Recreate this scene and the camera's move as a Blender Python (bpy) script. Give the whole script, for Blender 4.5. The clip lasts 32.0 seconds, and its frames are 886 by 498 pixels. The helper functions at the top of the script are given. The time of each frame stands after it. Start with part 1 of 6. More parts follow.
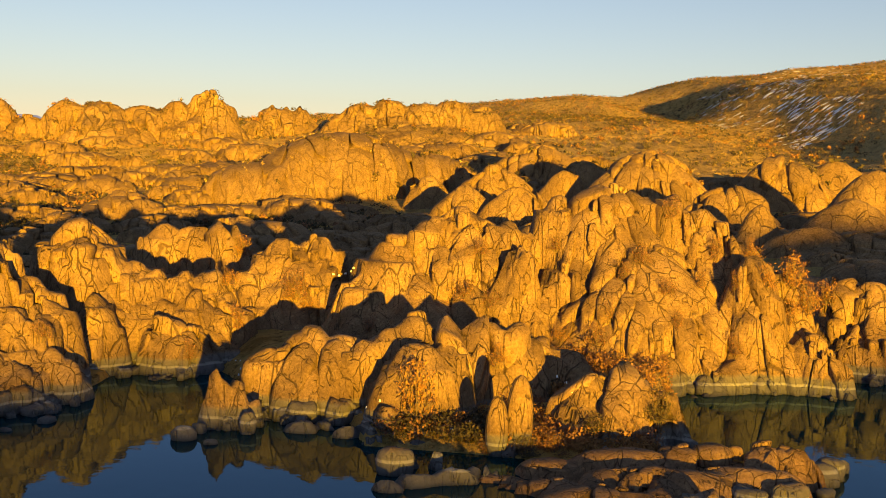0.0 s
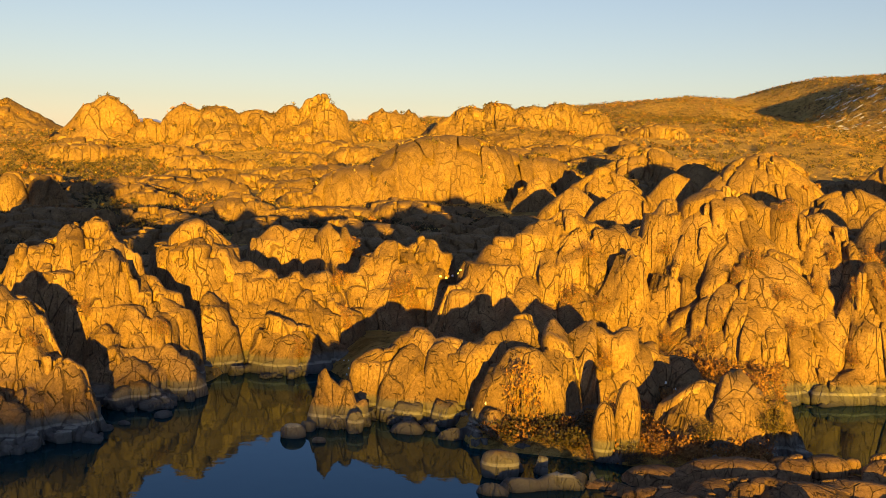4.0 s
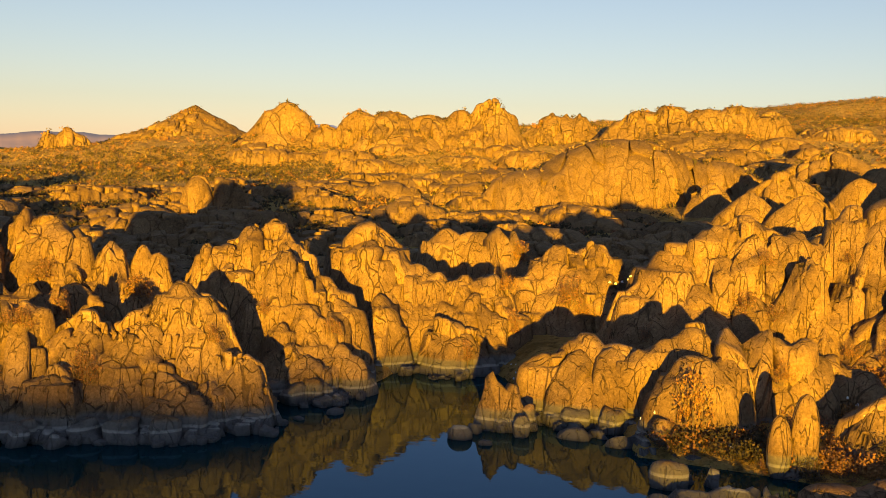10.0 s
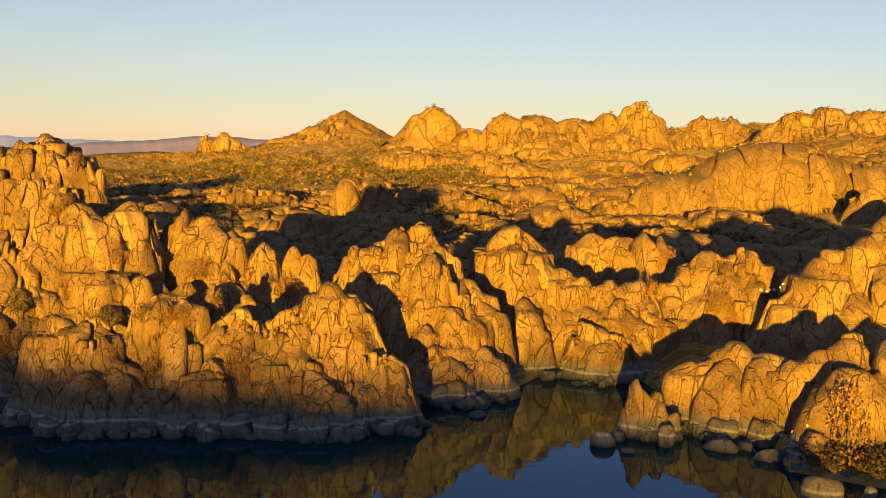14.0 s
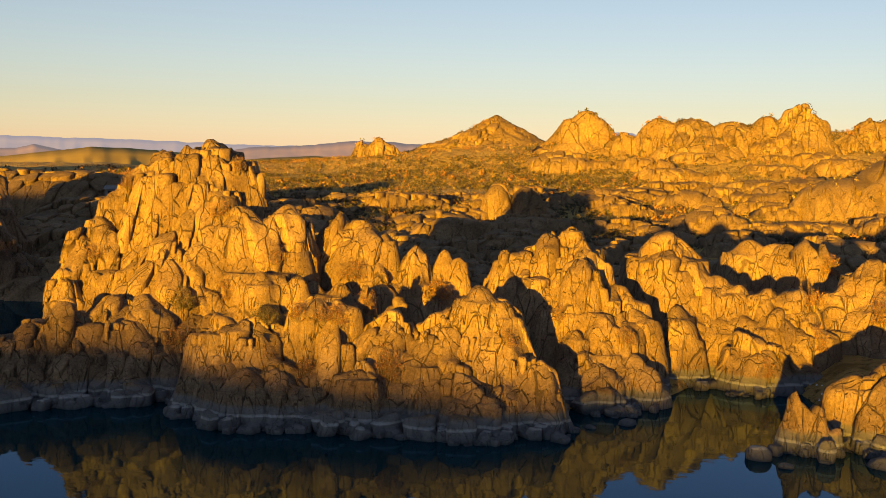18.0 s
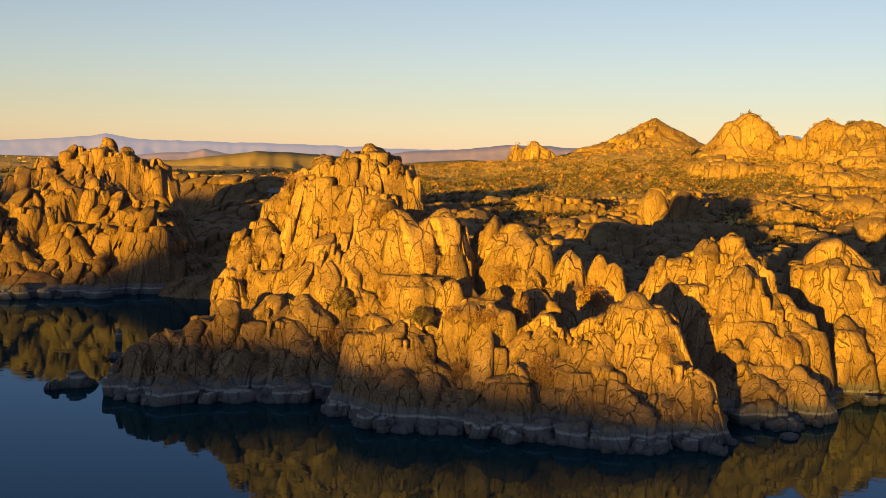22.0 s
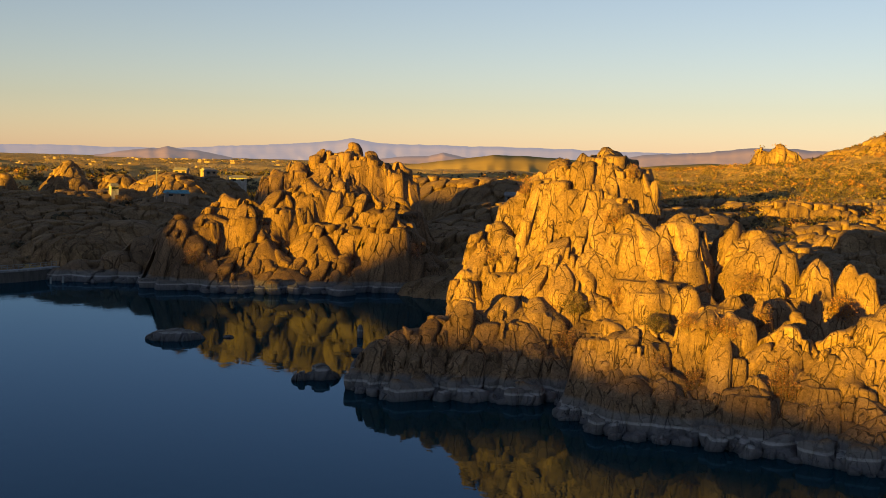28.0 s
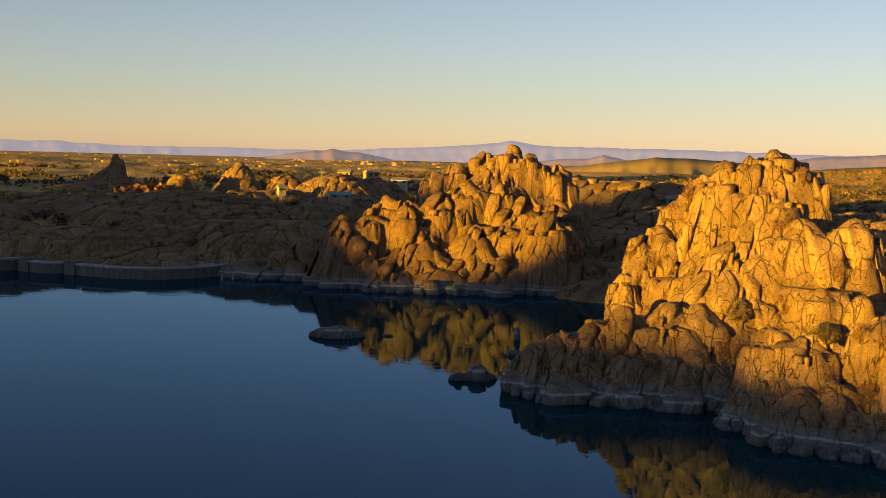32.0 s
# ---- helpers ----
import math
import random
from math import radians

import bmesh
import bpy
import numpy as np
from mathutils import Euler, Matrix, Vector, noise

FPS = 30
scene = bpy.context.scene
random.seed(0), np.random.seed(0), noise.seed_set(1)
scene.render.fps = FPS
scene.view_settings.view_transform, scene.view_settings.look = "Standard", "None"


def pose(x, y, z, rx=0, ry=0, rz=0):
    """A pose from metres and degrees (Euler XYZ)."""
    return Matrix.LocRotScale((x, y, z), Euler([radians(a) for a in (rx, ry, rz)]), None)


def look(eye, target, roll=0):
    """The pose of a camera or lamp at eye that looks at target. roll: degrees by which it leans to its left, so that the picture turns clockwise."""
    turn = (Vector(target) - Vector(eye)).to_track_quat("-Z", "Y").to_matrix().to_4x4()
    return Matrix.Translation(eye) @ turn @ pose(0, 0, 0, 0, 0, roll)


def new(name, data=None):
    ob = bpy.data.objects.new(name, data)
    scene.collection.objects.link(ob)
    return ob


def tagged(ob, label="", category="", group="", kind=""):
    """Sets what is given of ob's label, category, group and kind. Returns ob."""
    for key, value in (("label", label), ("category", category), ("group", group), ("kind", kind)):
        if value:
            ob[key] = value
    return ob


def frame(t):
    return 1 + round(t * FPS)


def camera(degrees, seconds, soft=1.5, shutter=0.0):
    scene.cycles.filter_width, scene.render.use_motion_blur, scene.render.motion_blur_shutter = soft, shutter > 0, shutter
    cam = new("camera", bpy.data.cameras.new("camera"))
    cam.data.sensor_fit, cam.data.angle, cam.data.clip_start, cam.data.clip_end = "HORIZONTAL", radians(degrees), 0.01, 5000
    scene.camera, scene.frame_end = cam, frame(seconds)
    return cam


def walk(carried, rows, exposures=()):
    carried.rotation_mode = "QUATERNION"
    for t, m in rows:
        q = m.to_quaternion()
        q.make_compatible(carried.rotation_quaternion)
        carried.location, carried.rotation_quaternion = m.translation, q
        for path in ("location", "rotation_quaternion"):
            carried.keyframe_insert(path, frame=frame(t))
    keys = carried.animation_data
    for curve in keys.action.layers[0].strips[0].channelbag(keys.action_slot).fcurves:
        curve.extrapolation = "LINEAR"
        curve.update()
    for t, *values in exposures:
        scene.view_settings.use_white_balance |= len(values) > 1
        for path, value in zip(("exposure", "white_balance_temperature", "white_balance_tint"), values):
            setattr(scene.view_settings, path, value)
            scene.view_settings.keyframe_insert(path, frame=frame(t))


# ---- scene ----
H = 32.0  # eye height over the lake
cam = camera(45.6, 32.0, 0.8)
TURNS = [(0, 0.0), (2, 2.92), (4, 5.84), (6, 8.68), (8, 11.58), (10, 15.03), (12, 18.88), (14, 22.87), (16, 26.92),
         (18, 31.07), (20, 35.28), (22, 39.47), (24, 43.62), (26, 47.85), (28, 52.21), (30, 56.54), (32, 60.83)]
TILTS = [(0, -4.79, -1.50), (8, -4.80, -1.47), (16, -4.78, -1.43), (20, -4.72, -1.46), (24, -4.78, -1.43), (28, -4.87, -1.44), (32, -4.96, -1.50)]


def between(t, col):
    return float(np.interp(t, [r[0] for r in TILTS], [r[col] for r in TILTS]))


walk(cam, [(t, pose(0.004 * t, -0.002 * t, H, 90 + between(t, 1), between(t, 2), yaw)) for t, yaw in TURNS])

# ---- light ----
SUN_AZ, SUN_EL = 14.0, 2.4  # the way the light travels (degrees left of +y), and the sun's height
sun_way = Vector((-math.sin(radians(SUN_AZ)) * math.cos(radians(SUN_EL)), math.cos(radians(SUN_AZ)) * math.cos(radians(SUN_EL)), -math.sin(radians(SUN_EL))))
world = bpy.data.worlds.new("sky")
scene.world = world
world.use_nodes = True
wn = world.node_tree.nodes
sky = wn.new("ShaderNodeTexSky")
sky.sky_type, sky.sun_disc = "NISHITA", False
sky.sun_elevation = radians(SUN_EL)
sky.sun_rotation = math.atan2(-sun_way.x, -sun_way.y)
sky.altitude, sky.air_density, sky.dust_density, sky.ozone_density = 1500, 1.0, 0.35, 1.5
wn["Background"].inputs["Strength"].default_value = 0.06
pale = wn.new("ShaderNodeHueSaturation")
pale.inputs["Saturation"].default_value = 0.74
tint = wn.new("ShaderNodeMix")
tint.data_type, tint.blend_type = "RGBA", "MULTIPLY"
tint.inputs[0].default_value, tint.inputs[7].default_value = 1.0, (0.985, 0.96, 1.13, 1)
world.node_tree.links.new(sky.outputs[0], pale.inputs["Color"])
world.node_tree.links.new(pale.outputs[0], tint.inputs[6])
world.node_tree.links.new(tint.outputs[2], wn["Background"].inputs["Color"])
sun = new("sun", bpy.data.lights.new("sun", "SUN"))
sun.data.energy, sun.data.angle, sun.data.color = 5.0, radians(0.55), (1.0, 0.515, 0.012)
sun.matrix_world = look((0, 0, 300), Vector((0, 0, 300)) + sun_way)
scene.view_settings.exposure = 2.2

# ---- materials ----


def material(name):
    m = bpy.data.materials.new(name)
    m.use_nodes = True
    nt = m.node_tree
    return m, nt, nt.nodes["Principled BSDF"]


def add(nt, kind, **inputs):
    n = nt.nodes.new(kind)
    for k, v in inputs.items():
        n.inputs[k].default_value = v
    return n


def ramp(nt, src, stops):
    n = nt.nodes.new("ShaderNodeValToRGB")
    e = n.color_ramp.elements
    while len(e) < len(stops):
        e.new(0.5)
    for k, (p, c) in enumerate(stops):
        e[k].position, e[k].color = p, (*c, 1) if len(c) == 3 else c
    nt.links.new(src, n.inputs[0])
    return n.outputs[0]


def blend(nt, fac, a, b, how="MIX"):
    n = nt.nodes.new("ShaderNodeMix")
    n.data_type, n.blend_type = "RGBA", how
    for key, v in ((0, fac), (6, a), (7, b)):
        if hasattr(v, "links"):
            nt.links.new(v, n.inputs[key])
        else:
            n.inputs[key].default_value = v if key == 0 else (*v, 1)
    return n.outputs[2]


def add_range(nt, src, lo, hi):
    n = add(nt, "ShaderNodeMapRange")
    n.inputs[1].default_value, n.inputs[2].default_value = lo, hi
    nt.links.new(src, n.inputs[0])
    return n.outputs[0]


def granite(name, light, dark, tide=False, scale=1.0, joint=0.68):
    m, nt, b = material(name)
    L = nt.links.new
    geo = add(nt, "ShaderNodeNewGeometry")
    pos = geo.outputs["Position"]
    info = add(nt, "ShaderNodeObjectInfo")
    big = add(nt, "ShaderNodeTexNoise", Scale=0.16 * scale, Detail=5.0, Roughness=0.6)
    L(pos, big.inputs["Vector"])
    col = ramp(nt, big.outputs[0], [(0.34, dark), (0.62, light)])
    # desert varnish running down the faces
    mp = add(nt, "ShaderNodeMapping", Scale=(0.9 * scale, 0.9 * scale, 0.12 * scale))
    L(pos, mp.inputs["Vector"])
    streak = add(nt, "ShaderNodeTexNoise", Scale=1.0, Detail=6.0, Roughness=0.65)
    L(mp.outputs[0], streak.inputs["Vector"])
    col = blend(nt, ramp(nt, streak.outputs[0], [(0.56, (0, 0, 0)), (0.78, (0.45, 0.45, 0.45))]), col, (0.13, 0.085, 0.055))
    # crystals and lichen
    fine = add(nt, "ShaderNodeTexNoise", Scale=3.2 * scale, Detail=7.0, Roughness=0.72)
    L(pos, fine.inputs["Vector"])
    col = blend(nt, 1.0, col, ramp(nt, fine.outputs[0], [(0.3, (0.3, 0.29, 0.28)), (0.66, (0.72, 0.72, 0.71))]), "OVERLAY")
    mott = add(nt, "ShaderNodeTexNoise", Scale=1.1 * scale, Detail=6.0, Roughness=0.7)
    L(pos, mott.inputs["Vector"])
    col = blend(nt, 0.4, col, ramp(nt, mott.outputs[0], [(0.34, (0.3, 0.28, 0.27)), (0.62, (0.66, 0.66, 0.66))]), "OVERLAY")
    # steep joints, weathered dark
    warp = add(nt, "ShaderNodeTexNoise", Scale=0.35 * scale, Detail=3.0)
    L(pos, warp.inputs["Vector"])
    shift = add(nt, "ShaderNodeVectorMath")
    shift.operation = "MULTIPLY_ADD"
    shift.inputs[1].default_value = (0.7 / scale,) * 3
    L(warp.outputs["Color"], shift.inputs[0])
    L(pos, shift.inputs[2])
    crack = None
    for k, (sx, sz, w) in enumerate(((0.27, 0.045, 0.012), (0.52, 0.10, 0.013), (1.0, 0.2, 0.018))):
        mp2 = add(nt, "ShaderNodeMapping", Scale=(sx * scale, sx * scale, sz * scale), Rotation=(0.12, 0.1, 0.4 + k))
        L(shift.outputs[0], mp2.inputs["Vector"])
        vor = nt.nodes.new("ShaderNodeTexVoronoi")
        vor.feature = "DISTANCE_TO_EDGE"
        vor.inputs["Scale"].default_value = 1.0
        L(mp2.outputs[0], vor.inputs["Vector"])
        c = ramp(nt, vor.outputs["Distance"], [(w * 0.5, (0, 0, 0)), (w * 1.7, (1, 1, 1))])
        gate = ramp(nt, (big, streak, mott)[k].outputs[0], [(0.43 + 0.035 * k, (0, 0, 0)), (0.48 + 0.035 * k, (1, 1, 1))])
        c = blend(nt, gate, (1, 1, 1), c)
        crack = c if crack is None else blend(nt, 1.0, crack, c, "MULTIPLY")
    col = blend(nt, joint, col, blend(nt, crack, (0.03, 0.02, 0.013), col))
    hue = add(nt, "ShaderNodeHueSaturation")
    L(col, hue.inputs["Color"])
    vary = add(nt, "ShaderNodeMapRange")
    vary.inputs[3].default_value, vary.inputs[4].default_value = 0.82, 1.16
    L(info.outputs["Random"], vary.inputs[0])
    L(vary.outputs[0], hue.inputs["Value"])
    col = hue.outputs[0]
    if tide:
        sep = add(nt, "ShaderNodeSeparateXYZ")
        L(pos, sep.inputs[0])
        wob = add(nt, "ShaderNodeMath")
        wob.operation = "MULTIPLY_ADD"
        wob.inputs[1].default_value = 0.5
        L(big.outputs[0], wob.inputs[0])
        L(sep.outputs[2], wob.inputs[2])
        div = add(nt, "ShaderNodeMath")
        div.operation = "DIVIDE"
        div.inputs[1].default_value = 4.8
        L(wob.outputs[0], div.inputs[0])
        mask = ramp(nt, div.outputs[0], [(0.52, (1, 1, 1)), (0.62, (0, 0, 0))])
        grey = ramp(nt, div.outputs[0], [(0.02, (0.03, 0.032, 0.035)), (0.12, (0.085, 0.085, 0.09)), (0.30, (0.11, 0.108, 0.11)), (0.325, (0.25, 0.25, 0.245)),
                                         (0.365, (0.22, 0.22, 0.215)), (0.39, (0.12, 0.115, 0.11)), (0.6, (0.14, 0.125, 0.11))])
        grey = blend(nt, 0.5, grey, ramp(nt, fine.outputs[0], [(0.3, (0.3, 0.3, 0.3)), (0.7, (0.72, 0.72, 0.72))]), "OVERLAY")
        col = blend(nt, mask, col, grey)
    L(col, b.inputs["Base Color"])
    b.inputs["Roughness"].default_value = 0.93
    b.inputs["Specular IOR Level"].default_value = 0.2
    # relief: grains and flaking sheets
    sheet = add(nt, "ShaderNodeTexNoise", Scale=0.8 * scale, Detail=8.0, Roughness=0.6)
    L(pos, sheet.inputs["Vector"])
    bp = add(nt, "ShaderNodeBump", Strength=0.5, Distance=0.3 / scale)
    L(sheet.outputs[0], bp.inputs["Height"])
    bp2 = add(nt, "ShaderNodeBump", Strength=0.5, Distance=0.12 / scale)
    L(fine.outputs[0], bp2.inputs["Height"])
    L(bp.outputs[0], bp2.inputs["Normal"])
    bp3 = add(nt, "ShaderNodeBump", Strength=0.8, Distance=0.35 / scale)
    L(crack, bp3.inputs["Height"])
    L(bp2.outputs[0], bp3.inputs["Normal"])
    L(bp3.outputs[0], b.inputs["Normal"])
    return m


ROCK = granite("granite_shore", (0.195, 0.132, 0.077), (0.112, 0.073, 0.042), tide=True)
# darkened copy of the shore granite: dims the channel ridge through its colour
ROCK_DIMMED = granite("granite_shore_dimmed", (0.14, 0.091, 0.052), (0.098, 0.062, 0.036), tide=True)
ROCK_LOW = granite("granite_lake_brown", (0.185, 0.12, 0.072), (0.12, 0.076, 0.047))
ROCK_MID = granite("granite_inland", (0.185, 0.125, 0.068), (0.125, 0.082, 0.044), scale=0.6, joint=0.45)
ROCK_FAR = granite("granite_hills", (0.19, 0.13, 0.066), (0.132, 0.086, 0.044), scale=0.22, joint=0.3)


def earth_material():
    m, nt, b = material("dry_scrub_ground")
    L = nt.links.new
    pos = add(nt, "ShaderNodeNewGeometry").outputs["Position"]
    a = add(nt, "ShaderNodeTexNoise", Scale=0.012, Detail=6.0, Roughness=0.6)
    c = add(nt, "ShaderNodeTexNoise", Scale=0.14, Detail=8.0, Roughness=0.7)
    for n in (a, c):
        L(pos, n.inputs["Vector"])
    wide = add(nt, "ShaderNodeTexNoise", Scale=0.0022, Detail=5.0, Roughness=0.55)
    L(pos, wide.inputs["Vector"])
    col = blend(nt, ramp(nt, a.outputs[0], [(0.35, (0, 0, 0)), (0.65, (1, 1, 1))]), (0.44, 0.30, 0.10), (0.52, 0.365, 0.13))
    col = blend(nt, ramp(nt, c.outputs[0], [(0.50, (0, 0, 0)), (0.60, (0.7, 0.7, 0.7))]), col, (0.17, 0.12, 0.035))
    tuft = add(nt, "ShaderNodeTexNoise", Scale=0.55, Detail=6.0, Roughness=0.7)
    L(pos, tuft.inputs["Vector"])
    col = blend(nt, ramp(nt, tuft.outputs[0], [(0.54, (0, 0, 0)), (0.62, (0.75, 0.75, 0.75))]), col, (0.10, 0.075, 0.025))
    col = blend(nt, ramp(nt, wide.outputs[0], [(0.48, (0, 0, 0)), (0.6, (0.7, 0.7, 0.7))]), col, (0.42, 0.32, 0.16))
    L(col, b.inputs["Base Color"])
    b.inputs["Roughness"].default_value = 1.0
    b.inputs["Specular IOR Level"].default_value = 0.1
    bp = add(nt, "ShaderNodeBump", Strength=1.0, Distance=7.0)
    L(c.outputs[0], bp.inputs["Height"])
    L(bp.outputs[0], b.inputs["Normal"])
    return m


EARTH = earth_material()


def water_material():
    m, nt, b = material("lake_water")
    L = nt.links.new
    pos = add(nt, "ShaderNodeNewGeometry").outputs["Position"]
    n = add(nt, "ShaderNodeTexNoise", Scale=0.5, Detail=3.0, Roughness=0.5)
    L(pos, n.inputs["Vector"])
    bp = add(nt, "ShaderNodeBump", Strength=0.05, Distance=0.25)
    L(n.outputs[0], bp.inputs["Height"])
    deep = add(nt, "ShaderNodeBsdfDiffuse", Color=(0.0, 0.022, 0.03, 1))
    gloss = add(nt, "ShaderNodeBsdfGlossy", Color=(0.42, 0.63, 0.90, 1), Roughness=0.03)
    fres = add(nt, "ShaderNodeFresnel", IOR=1.31)
    for k in (gloss, fres):
        L(bp.outputs[0], k.inputs["Normal"])
    both = add(nt, "ShaderNodeMixShader")
    L(fres.outputs[0], both.inputs[0])
    L(deep.outputs[0], both.inputs[1])
    L(gloss.outputs[0], both.inputs[2])
    L(both.outputs[0], nt.nodes["Material Output"].inputs["Surface"])
    nt.nodes.remove(b)
    return m


WATER = water_material()

# ---- plan helpers ----


def at(az, d, el=None, z=0.0):
    """Plan place by bearing (degrees left of +y) and distance from the hover point; z from its elevation angle."""
    a = radians(az)
    return (-d * math.sin(a), d * math.cos(a), z if el is None else H + d * math.tan(radians(el)))


def hashed(ix, iy, iz):
    n = (ix * 73856093) ^ (iy * 19349663) ^ (iz * 83492791)
    n = (n ^ (n >> 13)) * 1274126177 & 0x7FFFFFFF
    return ((n ^ (n >> 16)) & 0xFFFF) / 65535.0


def vnoise(x, y, z):
    """Smooth value noise, -1 to 1, on arrays."""
    x, y, z = np.broadcast_arrays(np.asarray(x, float), np.asarray(y, float), np.asarray(z, float))
    i, j, k = (np.floor(v).astype(np.int64) for v in (x, y, z))
    f, g, h = x - i, y - j, z - k
    f, g, h = (v * v * (3 - 2 * v) for v in (f, g, h))
    out = 0.0
    for a in (0, 1):
        for b in (0, 1):
            for c in (0, 1):
                w = (f if a else 1 - f) * (g if b else 1 - g) * (h if c else 1 - h)
                out = out + w * hashed(i + a, j + b, k + c)
    return out * 2 - 1


def fbm(x, y, z=0.0, octaves=4):
    out, amp, s = 0.0, 1.0, 1.0
    for o in range(octaves):
        out = out + amp * vnoise(x * s + 17 * o, y * s - 9 * o, z * s + 5 * o)
        amp, s = amp * 0.5, s * 2.03
    return out / 1.8


def mesh(name, verts, faces, mat, smooth=True):
    me = bpy.data.meshes.new(name)
    me.from_pydata(verts, [], faces)
    me.materials.append(mat)
    if smooth:
        me.polygons.foreach_set("use_smooth", np.ones(len(me.polygons), bool))
    me.update()
    return me


def part(name, me, parent, label=""):
    ob = new(name, me)
    ob.parent = parent
    return tagged(ob, label)


# ---- the ground, one sheet to the horizon ----
SHORE_AZ = [-180, -60, -30, -23, -19, -13, -12, 4, 5, 9, 11, 13, 17, 18, 20, 24, 30, 34, 38, 43, 46, 48, 49, 54, 59, 62, 66, 72, 80, 84, 100, 180]
SHORE_D = [500, 300, 190, 172, 158, 152, 104, 110, 122, 126, 146, 162, 154, 146, 136, 131, 126, 126, 134, 140, 146, 160, 262, 262, 262, 264, 276, 284, 286, 304, 420, 500]
R_NODES = [0, 8, 30, 90, 200, 380, 700, 1100, 1600, 2600, 4900]  # metres past the shore
G_AZ = [-180, -60, -25, -10, 5, 20, 30, 38, 46, 60, 72, 90, 180]
G_Z = {0: [-3] * 13, 8: [1.0] * 13, 30: [4, 4, 4, 2.5, 3, 5, 6, 5, 4, 4, 5, 5, 4], 90: [8, 10, 9, 8, 6, 5, 5, 5, 5, 5, 8, 8, 8],
       200: [12, 18, 13, 11, 8, 6, 6, 6, 5, 6, 10, 10, 10], 380: [20, 36, 28, 24, 19, 13, 12, 11, 9, 9, 12, 12, 12],
       700: [22, 70, 88, 72, 62, 50, 42, 30, 20, 14, 14, 13, 20], 1100: [24, 110, 158, 116, 86, 52, 36, 26, 20, 15, 12, 12, 30],
       1600: [24, 80, 110, 85, 60, 34, 26, 22, 18, 14, 12, 12, 30], 2600: [40, 60, 60, 50, 40, 26, 22, 20, 18, 14, 12, 12, 20], 4900: [30, 30, 30, 26, 24, 22, 20, 20, 18, 16, 16, 16, 20]}


RIDGE_S = 800.0  # the ridge's distance towards the sun; the height of its shade at the shore, across the light
RIDGE_P = [-1200, -640, -580, -505, -480, -372, -350, -217, -205, -196, -174, -163, -155, -130, -118, -78, -40, 5, 30, 92, 112, 135, 170, 220, 300, 400]
RIDGE_Z = [-60, -30, 50, 50, 12, 12, 22, 24, 14, 3, 3, 15, 22, 20, 9.5, 8.2, 6.4, 3, 0.8, 0, 7, 18, 24, 24, 4, -20]


def ground_z(x, y):
    x, y = np.asarray(x, float), np.asarray(y, float)
    r = np.hypot(x, y)
    az = np.degrees(np.arctan2(-x, y))
    inland = np.clip((r - 170) / 130, 0, 1)
    past = r - (1 - inland) * np.interp(az, SHORE_AZ, SHORE_D) - inland * np.interp(az, [-180, -60, -23, 40, 52, 62, 84, 180], [500, 300, 168, 148, 240, 262, 300, 500])
    cols = np.stack([np.interp(az, G_AZ, G_Z[k]) for k in R_NODES])
    z = np.full(r.shape, -6.0)
    for k in range(len(R_NODES) - 1):
        f = (past - R_NODES[k]) / (R_NODES[k + 1] - R_NODES[k])
        on = (f >= 0) & (f <= 1)
        f = f * f * (3 - 2 * f) * 0.5 + f * 0.5
        z = np.where(on, cols[k] * (1 - f) + cols[k + 1] * f, z)
    z = np.where(past < 0, np.maximum(-6.0, -3 + past * 0.25), z)
    land = np.clip(past / 40, 0, 1)
    far = np.clip((past - 150) / 500, 0, 1) * np.clip((3000 - past) / 1500, 0.1, 1)
    z = z + land * (1.6 * fbm(x / 22, y / 22, 1.0) + far * (7 * fbm(x / 120, y / 120, 2.0)))
    # a spur of the long hill, with a steep side turned from the sun
    u = x - 285 - 26 * vnoise(y / 130, 0.5, 4.0)
    run = np.clip(1 + u / 70, 0, 1)
    prof = np.where(u < 0, run * run * (3 - 2 * run), np.exp(-(u / 150) ** 2))
    win = np.clip((y - 480) / 190, 0, 1) * np.clip((1380 - y) / 300, 0, 1)
    z = z + np.interp(y, [650, 1250], [21, 10]) * prof * win - 12 * np.exp(-((u + 85) / 40) ** 2) * win
    # an unseen ridge over the far shore, behind, shaped to shade the water's edge
    s = -(x * sun_way.x + y * sun_way.y) / math.cos(radians(SUN_EL))
    p = (x * sun_way.y - y * sun_way.x) / math.cos(radians(SUN_EL))
    crest = np.interp(p, RIDGE_P, RIDGE_Z) + (RIDGE_S + 116 - 0.6 * np.minimum(p + 100, 0)) * math.tan(radians(SUN_EL))
    return np.maximum(z, np.where(s > 300, crest - 0.35 * np.maximum(np.abs(s - RIDGE_S) - 25, 0), -50))


def ground_sheet():
    front = np.arange(-30, 90.01, 0.3)
    back = np.arange(90.8, 330, 0.8)
    az = np.radians(np.concatenate([front, back]))
    r = np.concatenate([[5, 40, 80], np.geomspace(95, 4900, 190)])
    A, R = np.meshgrid(az, r)
    X, Y = -R * np.sin(A), R * np.cos(A)
    Z = ground_z(X, Y)
    n, m = R.shape
    verts = np.stack([X, Y, Z], -1).reshape(-1, 3)
    i, j = np.meshgrid(np.arange(n - 1), np.arange(m), indexing="ij")
    a, b = (i * m + j).ravel(), (i * m + (j + 1) % m).ravel()
    faces = np.stack([a, a + m, b + m, b], -1)
    ob = new("ground", mesh("ground", verts.tolist(), faces[:, ::-1].tolist(), EARTH))
    return tagged(ob, "dry ochre scrub ground rising from the lake to the hills", "ground", kind="structure")


ground_sheet()


